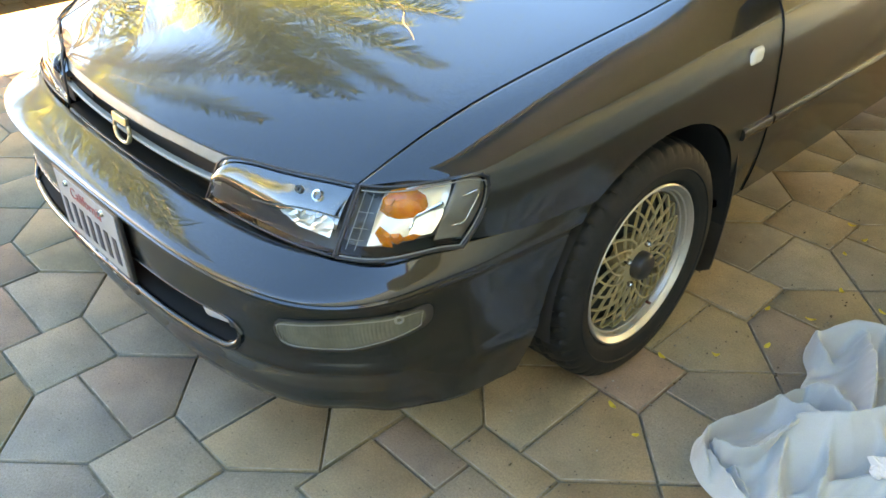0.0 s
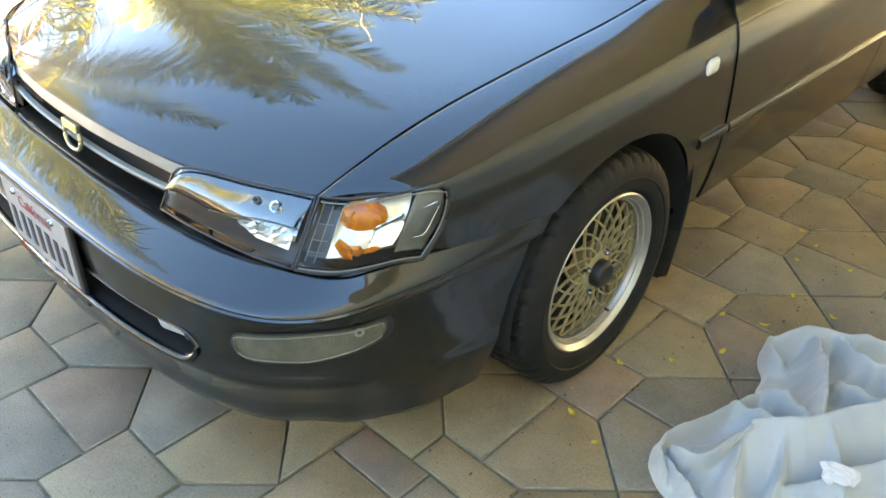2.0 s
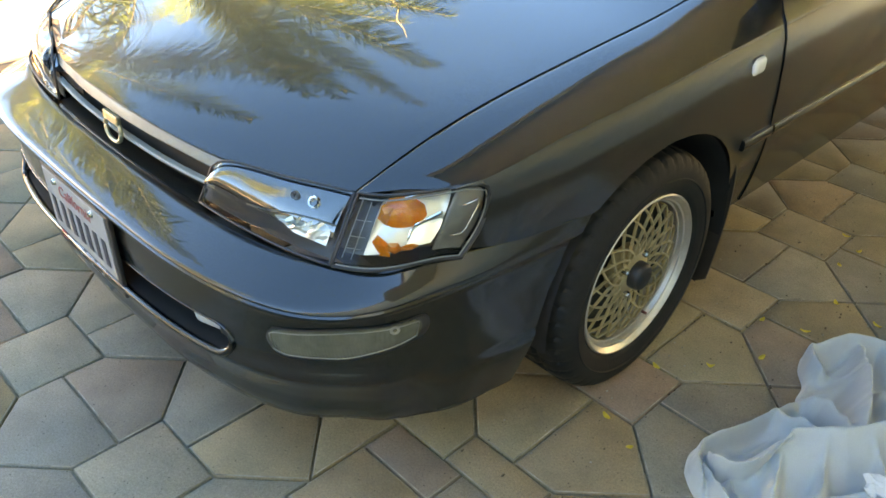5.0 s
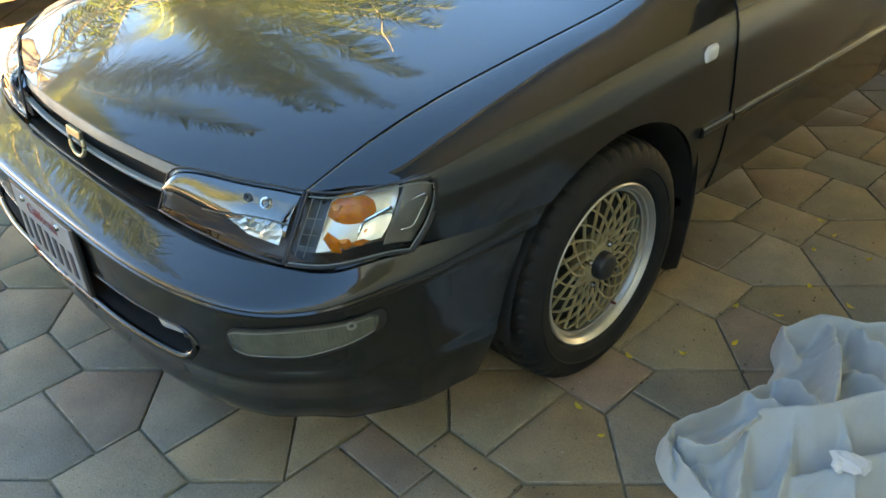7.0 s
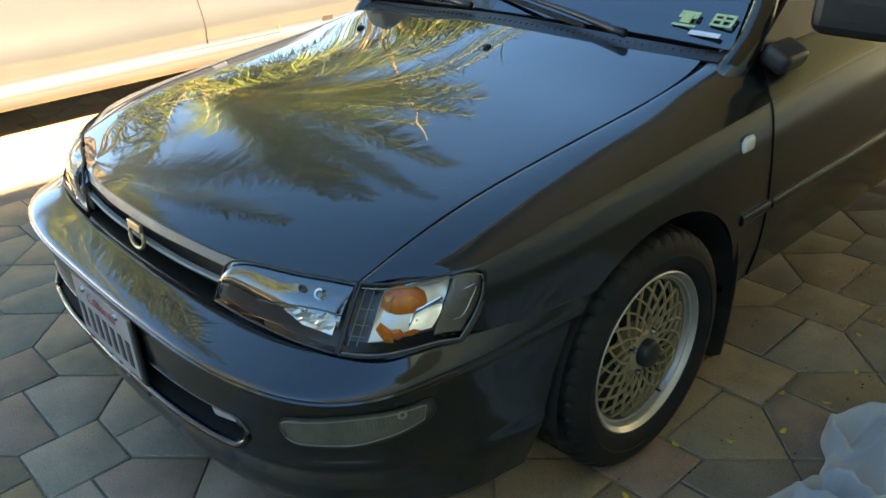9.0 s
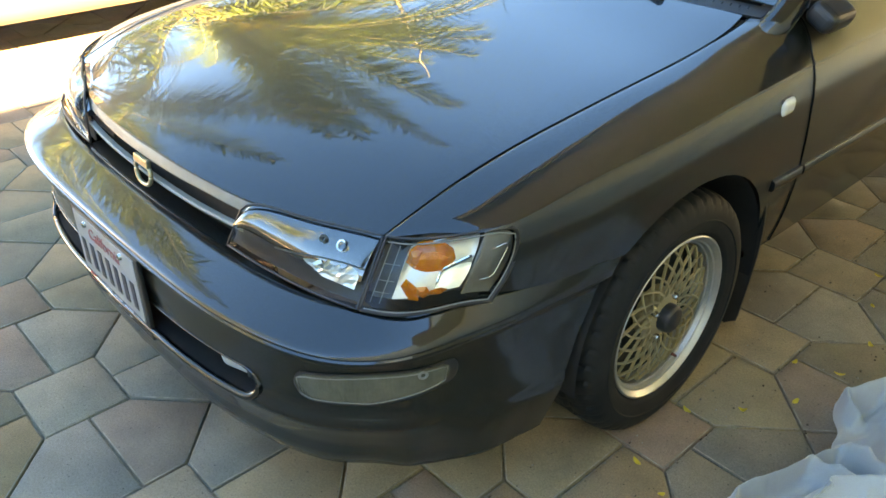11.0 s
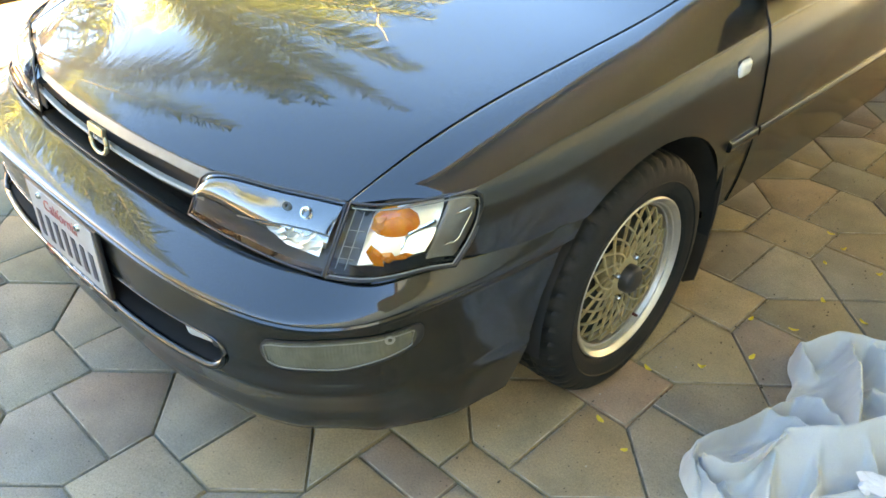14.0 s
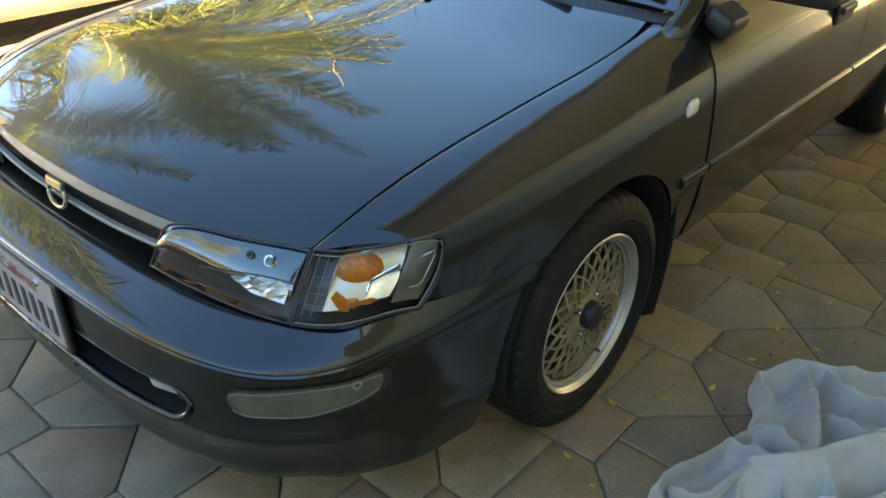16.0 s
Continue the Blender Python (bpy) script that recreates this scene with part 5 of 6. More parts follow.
ys = np.linspace(-2.2, 2.25, 60)
sp = along(half, 60)
for sx in (1, -1):
    g = np.zeros((60, 60, 3))
    for i, y in enumerate(ys):
        top = silver_top(y)
        g[i, :, 0] = sx * sp[:, 0] * float(ends(y))
        g[i, :, 1] = y
        g[i, :, 2] = np.minimum(sp[:, 1], top - 0.03 * (np.abs(sp[:, 0]) / 0.85) ** 2)
    part("body", sheet("body", g, flip=sx < 0), silver_paint, silver)
    for y in (-1.30, 1.72):
        for name, prof, mat in (("tyre", [(-0.18, 0.19), (-0.18, 0.28), (-0.15, 0.31), (-0.03, 0.31), (0.0, 0.28), (0.0, 0.2)], rubber), ("rim", [(-0.03, 0.205), (-0.01, 0.2), (-0.02, 0.16), (-0.035, 0.05), (-0.03, 0.0005)], lip_silver)):
            ob = part(name, lathe(name, prof, 40), mat, silver)
            ob.matrix_basis = pose(sx * 0.865, y, 0.31) @ Matrix.Diagonal((sx, 1, 1, 1))
    for y in (-0.75, 0.57, 1.75):
        seam = [(sx * (p[0] * 1.0 + 0.0015), y - 0.12 * (p[1] - 0.5), p[1]) for p in sp if 0.30 < p[1] < 0.93]
        part("door_seam", tube("door_seam", seam, 0.0035, 5), dull_black, silver)
    for ya, yb, back_a, back_b in ((-0.66, 0.50, 0.52, 0.04), (0.60, 1.34, 0.04, -0.26)):
        pane = np.zeros((16, 10, 3))
        for i, t in enumerate(np.linspace(0, 1, 16)):
            for j, up in enumerate(np.linspace(0, 1, 10)):
                z = 0.955 + 0.345 * up
                y = (ya + back_a * up) * (1 - t) + (yb + back_b * up) * t
                x = float(np.interp(-z, [-q[1] for q in sp], [q[0] for q in sp])) * float(ends(y)) + 0.006
                pane[i, j] = (sx * x, y, z)
        part("side_window", sheet("side_window", pane, 0.004, flip=sx < 0), car_window, silver, "dark tinted side window")
    wing = part("door_mirror", box((0.17, 0.10, 0.13), (sx * 0.93, -0.47, 1.00), 0.035, turn=(0, 0, sx * 10), seg=3), silver_paint, silver)
    part("mirror_glass", box((0.14, 0.004, 0.10), (sx * 0.935, -0.417, 1.00), 0.0, turn=(0, 0, sx * 10)), chrome, wing)
    part("sill_line", tube("sill_line", [(sx * 0.862, y, 0.298) for y in np.linspace(-1.0, 1.1, 12)], 0.0035, 5), dull_black, silver)
part("underside", box((1.5, 4.0, 0.05), (0, 0, 0.20), 0.01), dull_black, silver)

# ---- trees and bushes beyond ----


def frond_mesh(name, length, droop, leaflets, width, seed):
    """A palm frond along +y: a bowed midrib with two rows of long narrow leaflets."""
    rnd = random.Random(seed)
    v, f = [], []
    rib = []
    for k in range(24):
        t = k / 23
        rib.append((0.05 * math.sin(3 * t + seed), length * (t - 0.10 * t * t), length * (0.30 * t - droop * t * t)))
    rib = np.array(rib)
    for k in range(leaflets):
        t = 0.10 + 0.90 * k / (leaflets - 1)
        i = t * 23
        a = int(min(i, 22))
        p = rib[a] + (rib[a + 1] - rib[a]) * (i - a)
        d = rib[a + 1] - rib[a]
        d = d / np.linalg.norm(d)
        span = width * (math.sin(math.pi * (0.12 + 0.84 * t)) ** 0.7) * rnd.uniform(0.65, 1.15)
        for s in (1, -1):
            out = np.array((s * rnd.uniform(0.5, 0.95), 0, rnd.uniform(-0.55, 0.6))) + d * rnd.uniform(0.35, 0.95)
            out = out / np.linalg.norm(out)
            w = 0.006 + 0.006 * rnd.random()
            sag = rnd.uniform(0.15, 0.75)
            n = len(v)
            for q in (0.0, 0.35, 0.7, 1.0):
                c = p + out * span * q + np.array((0, 0, -sag * span * q * q))
                hw = w * (1 - q) ** 0.6 * (0.6 if q == 0 else 1.0)
                v += [c - d * hw, c + d * hw]
            f += [(n + 2 * q, n + 2 * q + 1, n + 2 * q + 3, n + 2 * q + 2) for q in range(3)]
    return mesh_from(name, v, f, smooth=False), tube(name + "_rib", rib, np.linspace(0.016, 0.003, 24), 5)


def palm(x, y, height, reach, leaves, seed, label, bloom=0):
    rnd = random.Random(seed)
    tree = thing("palm_tree", label, "palm tree", (x, y, 0), group="palm trees beyond the cars")
    path = [(0.12 * math.sin(2.2 * t), 0.10 * t, height * t) for t in np.linspace(0, 1, 30)]
    part("trunk", tube("trunk", path, [0.17 - 0.05 * t + 0.012 * (k % 2) for k, t in enumerate(np.linspace(0, 1, 30))], 12), bark, tree)
    kinds = [frond_mesh("frond", reach * rnd.uniform(0.9, 1.1), d, 230, 0.34 * reach / 2.4, 3 * seed + k) for k, d in enumerate((0.30, 0.42, 0.55, 0.75))]
    for heading, tilt, kind in leaves:
        leaf, rib = kinds[kind]
        m = pose(path[-1][0], path[-1][1], height + 0.05, 0, 0, heading) @ pose(0, 0.06, 0, tilt)
        ob = new("frond", leaf)
        ob.parent = tree
        ob.matrix_basis = m
        if not leaf.materials:
            leaf.materials.append(frond_green)
        stem = new("midrib", rib)
        stem.parent = ob
        if not rib.materials:
            rib.materials.append(rachis_pale)
    # old leaf bases round the crown, and a spray of flowers
    for k in range(14 if bloom else 0):
        a = 2.4 * k
        stub = [(0.10 * math.cos(a), 0.10 * math.sin(a), height - 0.5 + 0.03 * k), (0.24 * math.cos(a), 0.24 * math.sin(a), height - 0.22 + 0.03 * k), (0.34 * math.cos(a), 0.34 * math.sin(a), height + 0.10 + 0.03 * k)]
        part("leaf_base", tube("leaf_base", stub, [0.045, 0.034, 0.014], 6), leaf_base_tan, tree)
    v, f = [], []
    for q in range(bloom):
        t = rnd.random()
        c = np.array((0.35 + 0.25 * t, 0.10 + 0.75 * t, 0.45 + 0.30 * math.sin(2.6 * t))) + np.array([rnd.gauss(0, 0.075) for _ in range(3)])
        d = Vector((rnd.gauss(0, 0.4), rnd.gauss(0, 0.4), 1)).normalized() * 0.16
        n = len(v)
        v += [c, c + (0.014, 0, 0), c + np.array(d), c + (0, 0.014, 0)]
        f += [(n, n + 1, n + 2), (n, n + 2, n + 3)]
    if v:
        spray = part("flower_spray", mesh_from("flower_spray", v, f, smooth=False), flower_yellow, tree, "bright yellow flower spray")
        spray.matrix_basis = pose(path[-1][0], path[-1][1], height)
    return tree


def fan(seed, *groups):
    """Headings, tilts and kinds of fronds, group by group: (count, heading from, to, tilt from, to)."""
    rnd = random.Random(seed)
    out = []
    for n, h0, h1, t0, t1 in groups:
        for k in range(n):
            f = (k + rnd.uniform(0.2, 0.8)) / n
            out.append((h0 + (h1 - h0) * f, rnd.uniform(t0, t1), rnd.randrange(4)))
    return out


palm(-6.4, 1.75, 2.3, 3.9, fan(5, (5, -118, -84, 30, 56), (12, -74, 6, 36, 60), (11, -70, 30, 10, 34), (3, 160, 205, 4, 20), (3, 30, 120, 40, 60)), 5, "green feather palm with arching fronds and yellow flowers", bloom=900)
flowering = palm(-5.2, 3.3, 2.15, 2.6, fan(11, (14, -75, 35, 16, 44), (9, -40, 60, 2, 22), (2, 165, 185, 2, 8), (4, 60, 150, 30, 60)), 11, "green feather palm with pale flower stalks")
shoot = [(0.08, 0.15, 2.2), (0.14, 0.22, 3.2), (0.18, 0.28, 4.2), (0.20, 0.33, 4.50), (0.21, 0.40, 4.70), (0.20, 0.34, 4.88), (0.20, 0.40, 5.06), (0.20, 0.42, 5.28)]
part("flower_stalk", tube("flower_stalk", along(shoot, 40), np.interp(np.arange(40), [0, 24, 39], [0.020, 0.013, 0.006]), 6), rachis_pale, flowering, "long pale flower stalk")
part("flower_stalk", tube("flower_stalk", [(a - 0.05, b + 0.10 - 0.02 * c, c * 0.86) for a, b, c in along(shoot[:4], 20)], np.linspace(0.018, 0.005, 20), 6), rachis_pale, flowering, "long pale flower stalk")
palm(-6.6, -0.27, 2.05, 4.3, [(-87, 50, 0)] + fan(17, (2, -84, -76, 20, 30), (4, -70, 20, 2, 14), (5, 150, 200, 38, 60), (5, 196, 232, 56, 74)), 17, "young green feather palm with long pale midribs")


def bush(x, y, rx, ry, h, n, seed, label):
    """A loose shrub: stems and thousands of small bent leaves in clumps."""
    rnd = random.Random(seed)
    shrub = thing("bush", label, "bush", (x, y, 0), group="bushes beyond the cars")
    tips = []
    for k in range(26):
        a, r = rnd.uniform(0, 6.28), rnd.uniform(0.2, 1) ** 0.5
        tips.append((rx * r * math.cos(a), ry * r * math.sin(a), h * rnd.uniform(0.35, 1.0) * (1 - 0.35 * r)))
    for k, t in enumerate(tips[:10]):
        me = tube("stem", [(0.1 * t[0], 0.1 * t[1], 0), (0.5 * t[0], 0.5 * t[1], 0.6 * t[2]), t], [0.04, 0.025, 0.008], 5)
        part("stem", me, bark, shrub)
    v, f = [], []
    for q in range(n):
        t = tips[q % len(tips)]
        c = np.array(t) + np.array((rnd.gauss(0, rx * 0.20), rnd.gauss(0, ry * 0.20), rnd.gauss(0, h * 0.16)))
        c[2] = max(0.05, c[2])
        d = Vector((rnd.gauss(0, 1), rnd.gauss(0, 1), rnd.gauss(0.3, 1))).normalized()
        s = d.cross(Vector((rnd.gauss(0, 1), rnd.gauss(0, 1), rnd.gauss(0, 1)))).normalized()
        L, W = rnd.uniform(0.07, 0.13), rnd.uniform(0.018, 0.032)
        n0 = len(v)
        v += [c, c + np.array(d * L * 0.5 + s * W), c + np.array(d * L), c + np.array(d * L * 0.5 - s * W)]
        f.append((n0, n0 + 1, n0 + 2, n0 + 3))
    part("leaves", mesh_from("leaves", v, f, smooth=False), bush_green, shrub)
    return shrub


bush(-7.2, 4.6, 1.5, 1.8, 1.3, 6000, 3, "sunlit green shrub behind the silver car")
bush(-7.6, 0.0, 1.3, 1.7, 1.5, 5000, 4, "sunlit green shrub behind the silver car")
# out-of-view tree, built as a tall shrub, darkens the headlight's reflection
bush(-2.9, -4.7, 1.0, 1.0, 6.6, 9000, 9, "tall leafy green tree in front of the added wall, mirrored in the headlight")
bush(-5.0, 7.6, 1.8, 1.5, 2.1, 5000, 6, "sunlit green shrub at the end of the drive")

# ---- cloth on the ground, with a tissue on it ----
cu, cv = 200, 200
LEFT = [(1.100, -0.165), (1.078, -0.095), (1.107, -0.027), (1.140, 0.065), (1.173, 0.176), (1.157, 0.224), (1.148, 0.272), (1.124, 0.304), (1.098, 0.369)]
TOP = [(1.098, 0.369), (1.152, 0.446), (1.270, 0.512), (1.360, 0.565), (1.950, 0.880)]
FRONT = [(1.100, -0.165), (1.151, -0.206), (1.209, -0.225), (1.300, -0.270), (1.950, -0.420)]
# crests of the folds: points (x, y, height), breadth on the left and on the right of the crest, lean
CRESTS = [
    ([(1.227, -0.039, 0.070), (1.271, -0.004, 0.078), (1.328, 0.034, 0.080), (1.360, 0.072, 0.080), (1.401, 0.148, 0.082), (1.457, 0.216, 0.085), (1.620, 0.370, 0.070)], 0.024, 0.090, 0.25),
    ([(1.140, -0.128, 0.040), (1.160, -0.137, 0.050), (1.192, -0.116, 0.060), (1.213, -0.071, 0.066), (1.227, -0.039, 0.070)], 0.036, 0.012, -0.30),
    ([(1.150, -0.190, 0.024), (1.112, -0.150, 0.028), (1.098, -0.100, 0.032), (1.125, -0.030, 0.036), (1.158, 0.060, 0.036), (1.190, 0.160, 0.032)], 0.014, 0.014, 0.0),
    ([(1.203, 0.413, 0.048), (1.257, 0.304, 0.062), (1.297, 0.210, 0.066), (1.330, 0.120, 0.056)], 0.022, 0.042, 0.10),
    ([(1.186, 0.169, 0.034), (1.238, 0.165, 0.054), (1.284, 0.136, 0.058), (1.318, 0.098, 0.050)], 0.036, 0.024, 0.0),
    ([(1.160, 0.084, 0.034), (1.233, 0.088, 0.046), (1.300, 0.080, 0.050)], 0.020, 0.034, 0.0),
    ([(1.118, 0.352, 0.040), (1.165, 0.425, 0.052), (1.270, 0.486, 0.052), (1.360, 0.535, 0.050), (1.700, 0.690, 0.050)], 0.020, 0.036, 0.0),
    ([(1.110, 0.350, 0.040), (1.135, 0.320, 0.042), (1.165, 0.305, 0.030)], 0.022, 0.018, 0.0),
    ([(1.248, 0.452, 0.050), (1.300, 0.404, 0.056), (1.350, 0.395, 0.056), (1.520, 0.450, 0.060)], 0.034, 0.022, 0.0),
    ([(1.310, 0.300, 0.040), (1.400, 0.290, 0.055), (1.560, 0.400, 0.055)], 0.050, 0.034, 0.0),
    ([(1.133, -0.156, 0.026), (1.198, -0.198, 0.030), (1.260, -0.215, 0.028)], 0.016, 0.012, 0.0),
    ([(1.185, -0.150, 0.022), (1.225, -0.180, 0.026), (1.262, -0.205, 0.022)], 0.010, 0.010, 0.0),
    ([(1.232, -0.082, 0.054), (1.250, -0.130, 0.048), (1.278, -0.179, 0.044), (1.310, -0.250, 0.034)], 0.040, 0.014, 0.15),
    ([(1.360, -0.080, 0.040), (1.421, -0.026, 0.058), (1.453, 0.037, 0.062), (1.501, 0.116, 0.064), (1.640, 0.270, 0.060)], 0.022, 0.10, 0.15),
    ([(1.300, 0.005, 0.060), (1.332, -0.070, 0.052), (1.356, -0.160, 0.040)], 0.030, 0.018, 0.0),
    ([(1.392, 0.070, 0.066), (1.436, 0.010, 0.054), (1.470, -0.080, 0.046)], 0.022, 0.030, 0.0),
    ([(1.380, -0.230, 0.036), (1.560, -0.160, 0.050), (1.800, -0.100, 0.050)], 0.050, 0.040, 0.0),
    ([(1.520, -0.020, 0.050), (1.700, 0.080, 0.055), (1.880, 0.260, 0.055)], 0.040, 0.050, 0.0),
]


def crest(x, y, points, left, right, lean):
    """Height that one fold gives at (x, y), and the push of its lean."""
    best = None
    for (ax, ay, ah), (bx, by, bh) in zip(points, points[1:]):
        dx, dy = bx - ax, by - ay
        L = math.hypot(dx, dy)
        t = min(1.0, max(0.0, ((x - ax) * dx + (y - ay) * dy) / (L * L)))
        ex, ey = x - ax - t * dx, y - ay - t * dy
        d = math.hypot(ex, ey)
        if best is None or d < best[0]:
            best = d, ah + (bh - ah) * t, (ey * dx - ex * dy), (-dy / L, dx / L)
    d, h, side, way = best
    k = d / (0.80 * (left if side > 0 else right))
    rise = 1.65 * h * (1.0 / (1.0 + 1.3 * k * k) ** 1.3 if k < 8 else 0.0)
    return rise, (way[0] * lean * rise, way[1] * lean * rise)


steps_u = np.linspace(0, 1, cu) ** 1.35          # finer towards the near end
pick_u = np.round(steps_u * 1000).astype(int)
edge_l, edge_t, edge_f = along(LEFT, cv), along(TOP, 1001)[pick_u], along(FRONT, 1001)[pick_u]
c00, c01, c10, c11 = edge_l[0], edge_l[-1], edge_f[-1], edge_t[-1]
g = np.zeros((cu, cv, 3))
for i, u in enumerate(steps_u):
    for j, v in enumerate(np.linspace(0, 1, cv)):
        right = c10 * (1 - v) + c11 * v
        p = (1 - u) * edge_l[j] + u * right + (1 - v) * edge_f[i] + v * edge_t[i] - (1 - u) * (1 - v) * c00 - (1 - u) * v * c01 - u * (1 - v) * c10 - u * v * c11
        x, y = float(p[0]), float(p[1])
        q = Vector((x * 5.0, y * 5.0, 0.3))
        wx, wy = x + 0.007 * noise.noise(q), y + 0.007 * noise.noise(q + Vector((7, 3, 1)))
        rises = [crest(wx, wy, *k) for k in CRESTS]
        h = 0.006 + sum(r[0] ** 6 for r in rises) ** (1 / 6)
        h += 0.007 * noise.noise(q * 1.1) + 0.005 * noise.noise(q * 2.4 + Vector((1, 5, 2))) + 0.0050 * (1 - 2.5 * abs(noise.noise(q * 2.1 + Vector((3, 1, 4))))) + 0.0065 * (1 - 3.0 * abs(noise.noise(Vector((q.x * 5.2 - q.y * 2.6, q.x * 1.1 + q.y * 2.0, 2.7)))))
        rim = min(u, 1 - u, v, 1 - v)
        t = min(1, rim / 0.020)
        lift = max(0.004, h) * (1 - (1 - t) ** 2.5)
        g[i, j] = (x + t * sum(r[1][0] for r in rises), y + t * sum(r[1][1] for r in rises), lift + 0.003)
for _ in range(3):
    g[1:-1, 1:-1] = 0.5 * g[1:-1, 1:-1] + 0.125 * (g[:-2, 1:-1] + g[2:, 1:-1] + g[1:-1, :-2] + g[1:-1, 2:])
cloth_grid = g
cloth = part("dust_sheet", sheet("dust_sheet", g, 0.0015), cloth_grey)
tagged(cloth, "crumpled blue-grey cotton sheet lying on the pavers", "cloth")
tis = bmesh.new()
for r, at, flat in ((0.018, (0, 0, 0), 0.6), (0.008, (0.003, 0.024, 0.006), 0.8), (0.011, (0.004, 0.039, 0.012), 0.8)):
    before = set(tis.verts)
    bmesh.ops.create_icosphere(tis, subdivisions=3, radius=r)
    for vert in [w for w in tis.verts if w not in before]:
        q = vert.co * 52 + Vector(at) * 90
        k = 1 + 0.55 * noise.noise(q) + 0.40 * abs(noise.noise(q * 2.1))
        vert.co = Vector((vert.co.x * k * 1.1 + at[0], vert.co.y * k + at[1], vert.co.z * k * flat + at[2]))
tissue = part("tissue", tis, tissue_white)
spot = cloth_grid.reshape(-1, 3)
spot = spot[np.argsort((spot[:, 0] - 1.392) ** 2 + (spot[:, 1] + 0.062) ** 2)[:60], 2].max()
tissue.matrix_basis = pose(1.392, -0.066, float(spot) + 0.008, 0, 0, -14)
tagged(tissue, "crumpled white paper tissue lying on the cloth", "tissue")

# ---- fallen leaves and grit ----


def leaf_mesh(name, L, W, curl):
    v, f = [], []
    for k, t in enumerate(np.linspace(0, 1, 6)):
        w = W * math.sin(math.pi * (0.08 + 0.88 * t)) ** 0.8
        z = 0.004 + curl * (t - 0.5) ** 2
        v += [(-w, L * (t - 0.5), z + 0.003), (0, L * (t - 0.5), z), (w, L * (t - 0.5), z + 0.003)]
    for k in range(5):
        f += [(3 * k, 3 * k + 1, 3 * k + 4, 3 * k + 3), (3 * k + 1, 3 * k + 2, 3 * k + 5, 3 * k + 4)]
    return mesh_from(name, v, f)


rnd = random.Random(8)
leaf_kinds = [leaf_mesh("fallen_leaf", 0.026, 0.006, 0.02), leaf_mesh("fallen_leaf", 0.020, 0.007, 0.03), leaf_mesh("fallen_leaf", 0.016, 0.006, 0.01)]
for me in leaf_kinds:
    me.materials.append(leaf_yellow)
for x, y in ((0.870, 0.074), (0.957, 0.438), (1.030, 0.296), (0.960, 0.173), (0.889, -0.153), (0.980, -0.192), (1.058, 0.477), (1.060, 0.657), (0.993, 0.958), (0.983, 0.848), (1.175, 0.641), (0.93, 1.02), (1.12, 0.90)):
    ob = new("fallen_leaf", rnd.choice(leaf_kinds))
    ob.matrix_basis = pose(x, y, 0.0, rnd.uniform(-8, 8), rnd.uniform(-8, 8), rnd.uniform(0, 360))
    tagged(ob, "small yellow fallen leaf on the pavers", "leaf", group="fallen leaves")
gv, gf = [], []
for k in range(420):
    x, y = rnd.uniform(0.72, 1.5), rnd.uniform(-0.5, 1.9)
    if k % 3:
        x = rnd.choice((0.84, 0.945, 1.09, 1.24, 0.735)) + rnd.gauss(0, 0.004)
    s = rnd.uniform(0.0012, 0.0035)
    n = len(gv)
    gv += [(x - s, y, 0.0), (x, y + s * rnd.uniform(1, 3), 0.0), (x + s, y, 0.0), (x, y - s, 0.0), (x, y, s * 1.2)]
    gf += [(n, n + 1, n + 4), (n + 1, n + 2, n + 4), (n + 2, n + 3, n + 4), (n + 3, n, n + 4)]
grit = part("grit", mesh_from("grit", gv, gf, smooth=False), grit_pale)
grit.data.materials.append(leaf_brown)
for p in grit.data.polygons:
    p.material_index = 1 if (p.index // 4) % 2 else 0
tagged(grit, "pale grit and dark crumbs scattered in the paver joints", "grit", kind="stuff")

# ---- pavers: split hexagons with squares between them ----
PX, PY = 0.512, 0.487
OX, OY = 0.064, -0.995          # centre of one upright hexagon
B, A = 0.1460, 0.1030           # half a hexagon's width; half a square's side


def paver_mesh(name, poly, gap=0.0019):
    """One stone of uneven outline with rounded upper edges."""
    c = np.mean(poly, axis=0)
    p = np.array(poly, float)
    n = len(p)
    out = []
    for k in range(n):
        a, b, d = p[k - 1], p[k], p[(k + 1) % n]
        e0, e1 = (b - a) / np.linalg.norm(b - a), (d - b) / np.linalg.norm(d - b)
        n0, n1 = np.array((-e0[1], e0[0])), np.array((-e1[1], e1[0]))
        m = n0 + n1
        out.append(m / max(1e-6, m @ n0))
    out = np.array(out)
    rings = [(gap, -0.04), (gap + 0.0003, -0.0065), (gap + 0.0020, -0.0016), (gap + 0.0042, 0.0)]
    v = [(*(p[k] + out[k] * r - c), z) for r, z in rings for k in range(n)]
    f = []
    for q in range(3):
        f += [(q * n + k, q * n + (k + 1) % n, (q + 1) * n + (k + 1) % n, (q + 1) * n + k) for k in range(n)]
    f.append(tuple(range(3 * n, 4 * n)))
    me = mesh_from(name, v, f)
    me.set_sharp_from_angle(angle=radians(60))
    return me, c


hx, hy = PX / 2, PY / 2
by = hy - A                     # half a flat hexagon's height
sq = (hx - B, A)
SHAPES = {
    "up": [(-B, 0), (B, 0), (B, sq[1]), (0, hy), (-B, sq[1])],
    "down": [(B, 0), (-B, 0), (-B, -sq[1]), (0, -hy), (B, -sq[1])],
    "square": [(-sq[0], -sq[1]), (sq[0], -sq[1]), (sq[0], sq[1]), (-sq[0], sq[1])],
    "east": [(0, -by), (sq[0], -by), (hx, 0), (sq[0], by), (0, by)],
    "west": [(0, by), (-sq[0], by), (-hx, 0), (-sq[0], -by), (0, -by)],
}
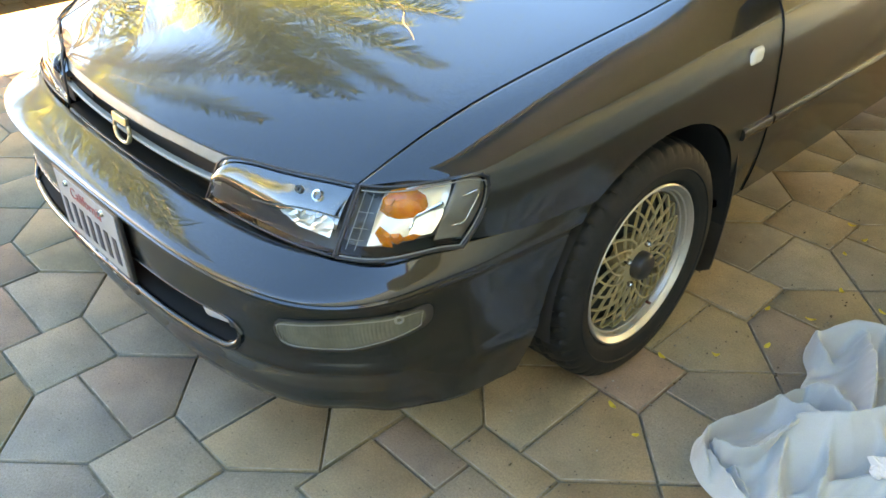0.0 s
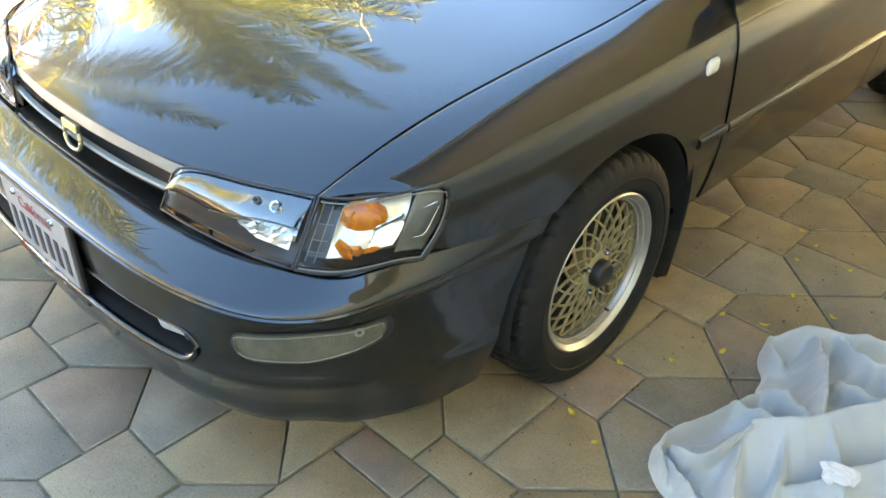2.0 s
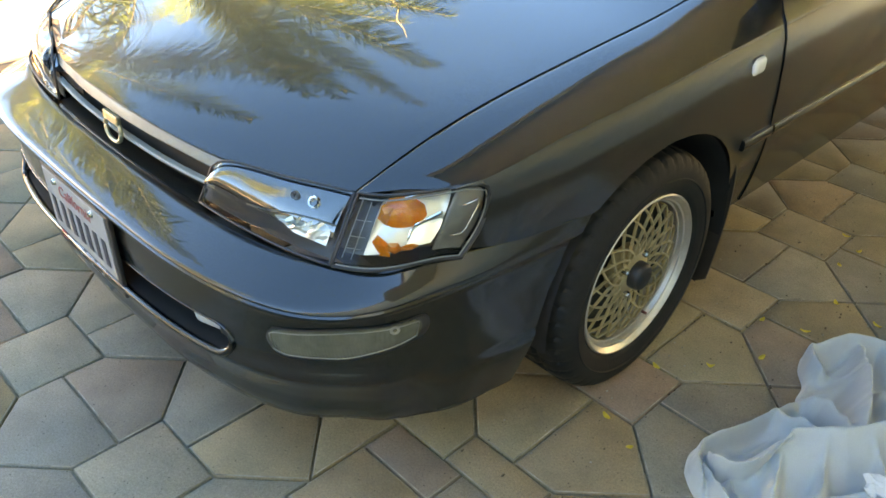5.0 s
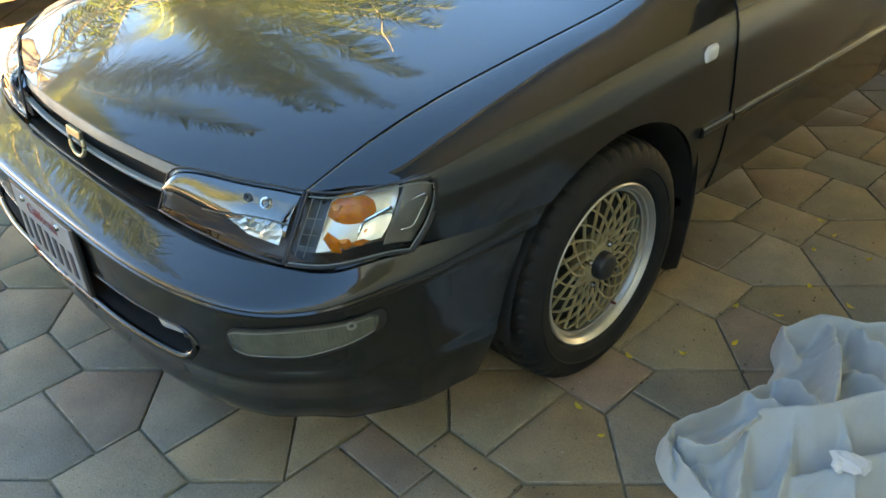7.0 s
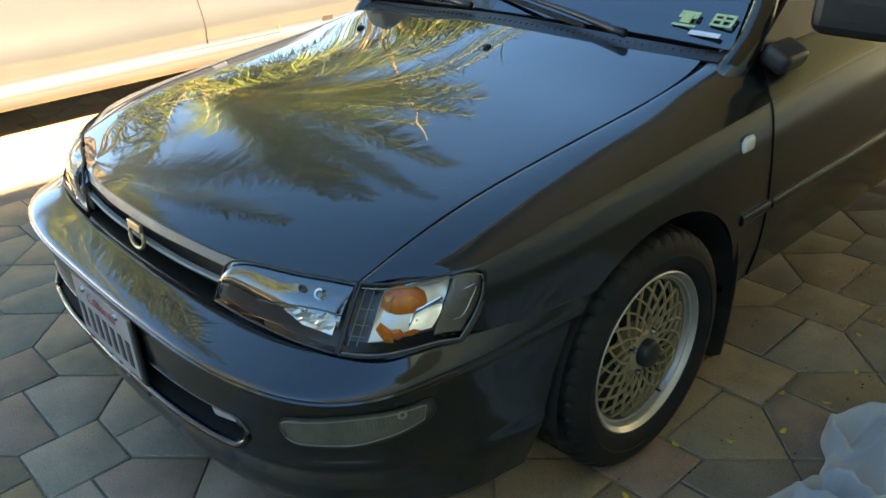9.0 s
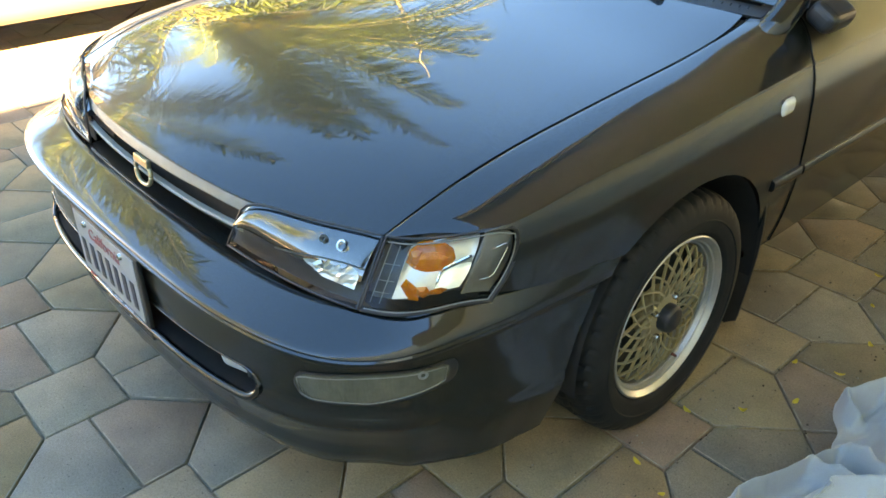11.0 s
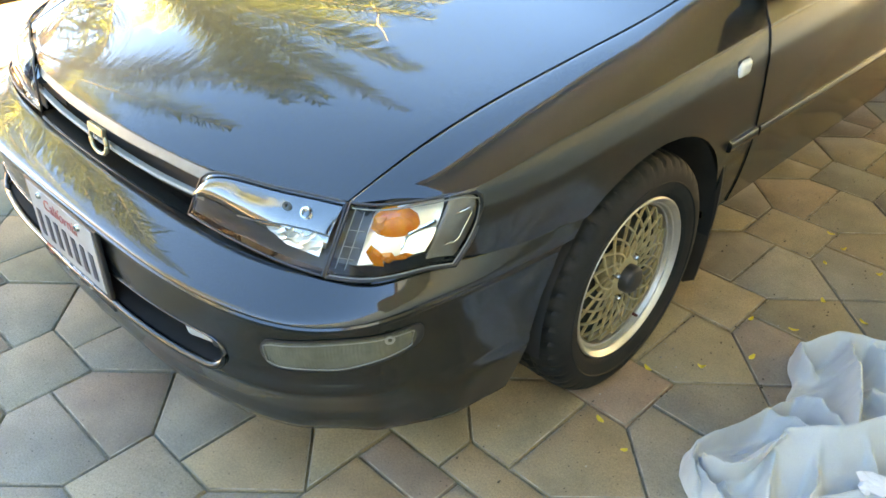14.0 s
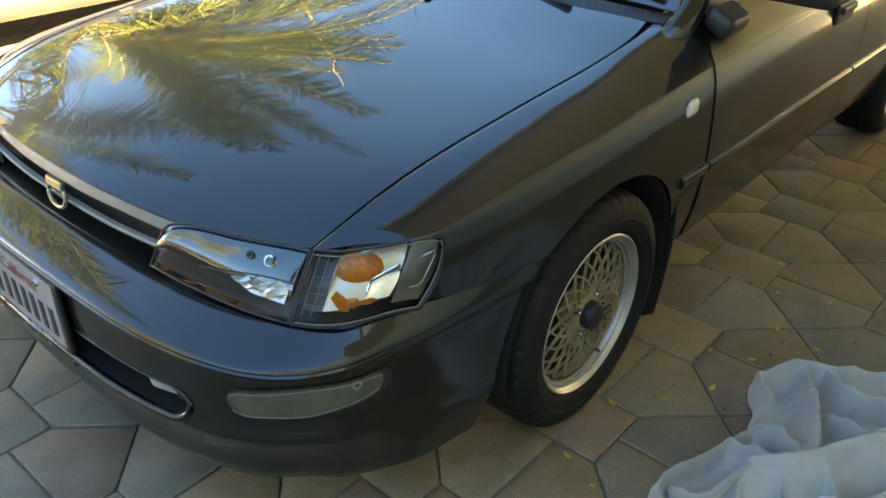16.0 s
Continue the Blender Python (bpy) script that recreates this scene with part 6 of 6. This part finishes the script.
CENTRES = {"up": (0, 0), "down": (0, 0), "square": (hx, 0), "east": (hx, hy), "west": (hx, hy)}
stones = []
for i in range(-9, 6):
    for j in range(-3, 9):
        for kind, shape in SHAPES.items():
            cx, cy = OX + PX * i + CENTRES[kind][0], OY + PY * j + CENTRES[kind][1]
            stones.append((kind, cx, cy, [(cx + a, cy + b) for a, b in shape]))
# a patch laid differently where two rows met
px, py = OX + PX, OY + PY       # upright hexagon beside the front wheel
odd = {("down", round(px, 3), round(py, 3)), ("square", round(px + hx, 3), round(py, 3)), ("west", round(px + hx, 3), round(py - hy, 3)), ("east", round(px + hx, 3), round(py - hy, 3)), ("up", round(px, 3), round(py - PY, 3))}
stones = [s for s in stones if (s[0], round(s[1], 3), round(s[2], 3)) not in odd]
x3 = px + 0.205
stones += [("odd", 0, 0, q) for q in (
    [(px - B, py), (px - B, py - A), (px, py - hy), (px, py)],
    [(px + 0.004, py - 0.102), (x3, py - 0.102), (x3, py), (px + 0.004, py)],
    [(px, py - 0.302), (x3, py - 0.302), (x3, py - 0.102), (px, py - 0.102)],
    [(px + B, py), (px + hx + sq[0], py), (px + hx + sq[0], py + A), (px + B, py + A)],
    [(x3, py - 0.215), (px + hx + sq[0] + 0.1, py - 0.215), (px + hx + sq[0], py - A), (px + hx + sq[0], py), (x3, py)],
    [(x3, py - 0.392), (px + hx + sq[0], py - 0.392), (px + PX, py - hy), (px + hx + sq[0] + 0.1, py - 0.215), (x3, py - 0.215)],
    [(px - B, py - PY), (px + B, py - PY), (px + B, py - 0.392), (x3, py - 0.392), (x3, py - 0.302), (px, py - 0.302), (px, py - hy), (px - B, py - PY + A)],
)]


def visible_patch(x, y):
    return (-1.25 < x < 1.75 and -1.75 < y < -0.45) or (0.50 < x < 1.75 and -0.45 <= y < 2.15) or (-2.3 < x < -0.9 and -1.2 < y < 0.6)


# stones whose tone stands out, by a spot that lies on each
TONED = {
    "pink": [(0.85, -0.02), (-0.40, -1.03)],
    "olive": [(0.76, 0.27), (0.91, 0.23), (0.76, -0.21), (0.56, -0.62), (0.64, -0.39)],
    "mauve": [(1.00, 0.41), (1.13, 0.23), (0.07, -0.91), (0.69, -0.55)],
    "slate": [(1.04, 0.07), (-0.09, -0.79), (0.23, -0.76), (1.19, 0.70)],
    "grey": [(1.03, -0.12), (0.96, 0.65), (1.10, 0.78), (-0.44, -0.90), (-0.25, -0.78), (-0.20, -0.98), (0.29, -0.98), (0.50, -0.87), (0.84, -0.52)],
    "tan": [(0.94, -0.21), (0.80, 0.50), (0.89, -0.44), (0.41, -0.77), (0.64, -0.66), (0.78, -0.42)],
    "blue": [(0.05, -1.08), (0.19, -1.18)],
}


def covers(poly, x, y):
    """Whether the outline holds the spot."""
    signs = [(b[0] - a[0]) * (y - a[1]) - (b[1] - a[1]) * (x - a[0]) for a, b in zip(poly, poly[1:] + poly[:1])]
    return all(q > 0 for q in signs) or all(q < 0 for q in signs)


shared = {}
near, far_v, far_f = 0, [], []
rnd = random.Random(21)
for kind, cx, cy, poly in stones:
    c = np.mean(poly, axis=0)
    if not (-4.6 < c[0] < 2.7 and -2.6 < c[1] < 3.6):
        continue
    if kind == "odd" or kind not in shared:
        me, mid = paver_mesh("paver", poly)
        if kind != "odd":
            shared[kind] = me
    else:
        me = shared[kind]
    lift, tx, ty = rnd.uniform(-0.0012, 0.0012), rnd.uniform(-0.35, 0.35), rnd.uniform(-0.35, 0.35)
    if visible_patch(c[0], c[1]) and near < 300:
        near += 1
        if not me.materials:
            me.materials.append(paver_stone)
            me.materials.append(edge_sand)
            sides = (len(me.polygons) - 1) // 3
            for face in me.polygons:
                face.material_index = 1 if 2 * sides <= face.index < 3 * sides else 0
        ob = new("paver", me)
        ob.parent = ground
        ob.matrix_basis = pose(c[0], c[1], lift, tx, ty, rnd.uniform(-0.3, 0.3))
        for tone_name, spots in TONED.items():
            if any(covers(poly, *q) for q in spots):
                ob.material_slots[0].link = "OBJECT"
                ob.material_slots[0].material = toned_stone[tone_name]
    else:
        n = len(far_v)
        far_v += [(q.co.x + c[0], q.co.y + c[1], q.co.z + lift) for q in me.vertices]
        far_f += [tuple(n + k for k in p.vertices) for p in me.polygons]
rest = part("paving", mesh_from("paving", far_v, far_f, smooth=False), paver_rest, ground)
tagged(rest, "worn concrete pavers further along the driveway", kind="stuff")
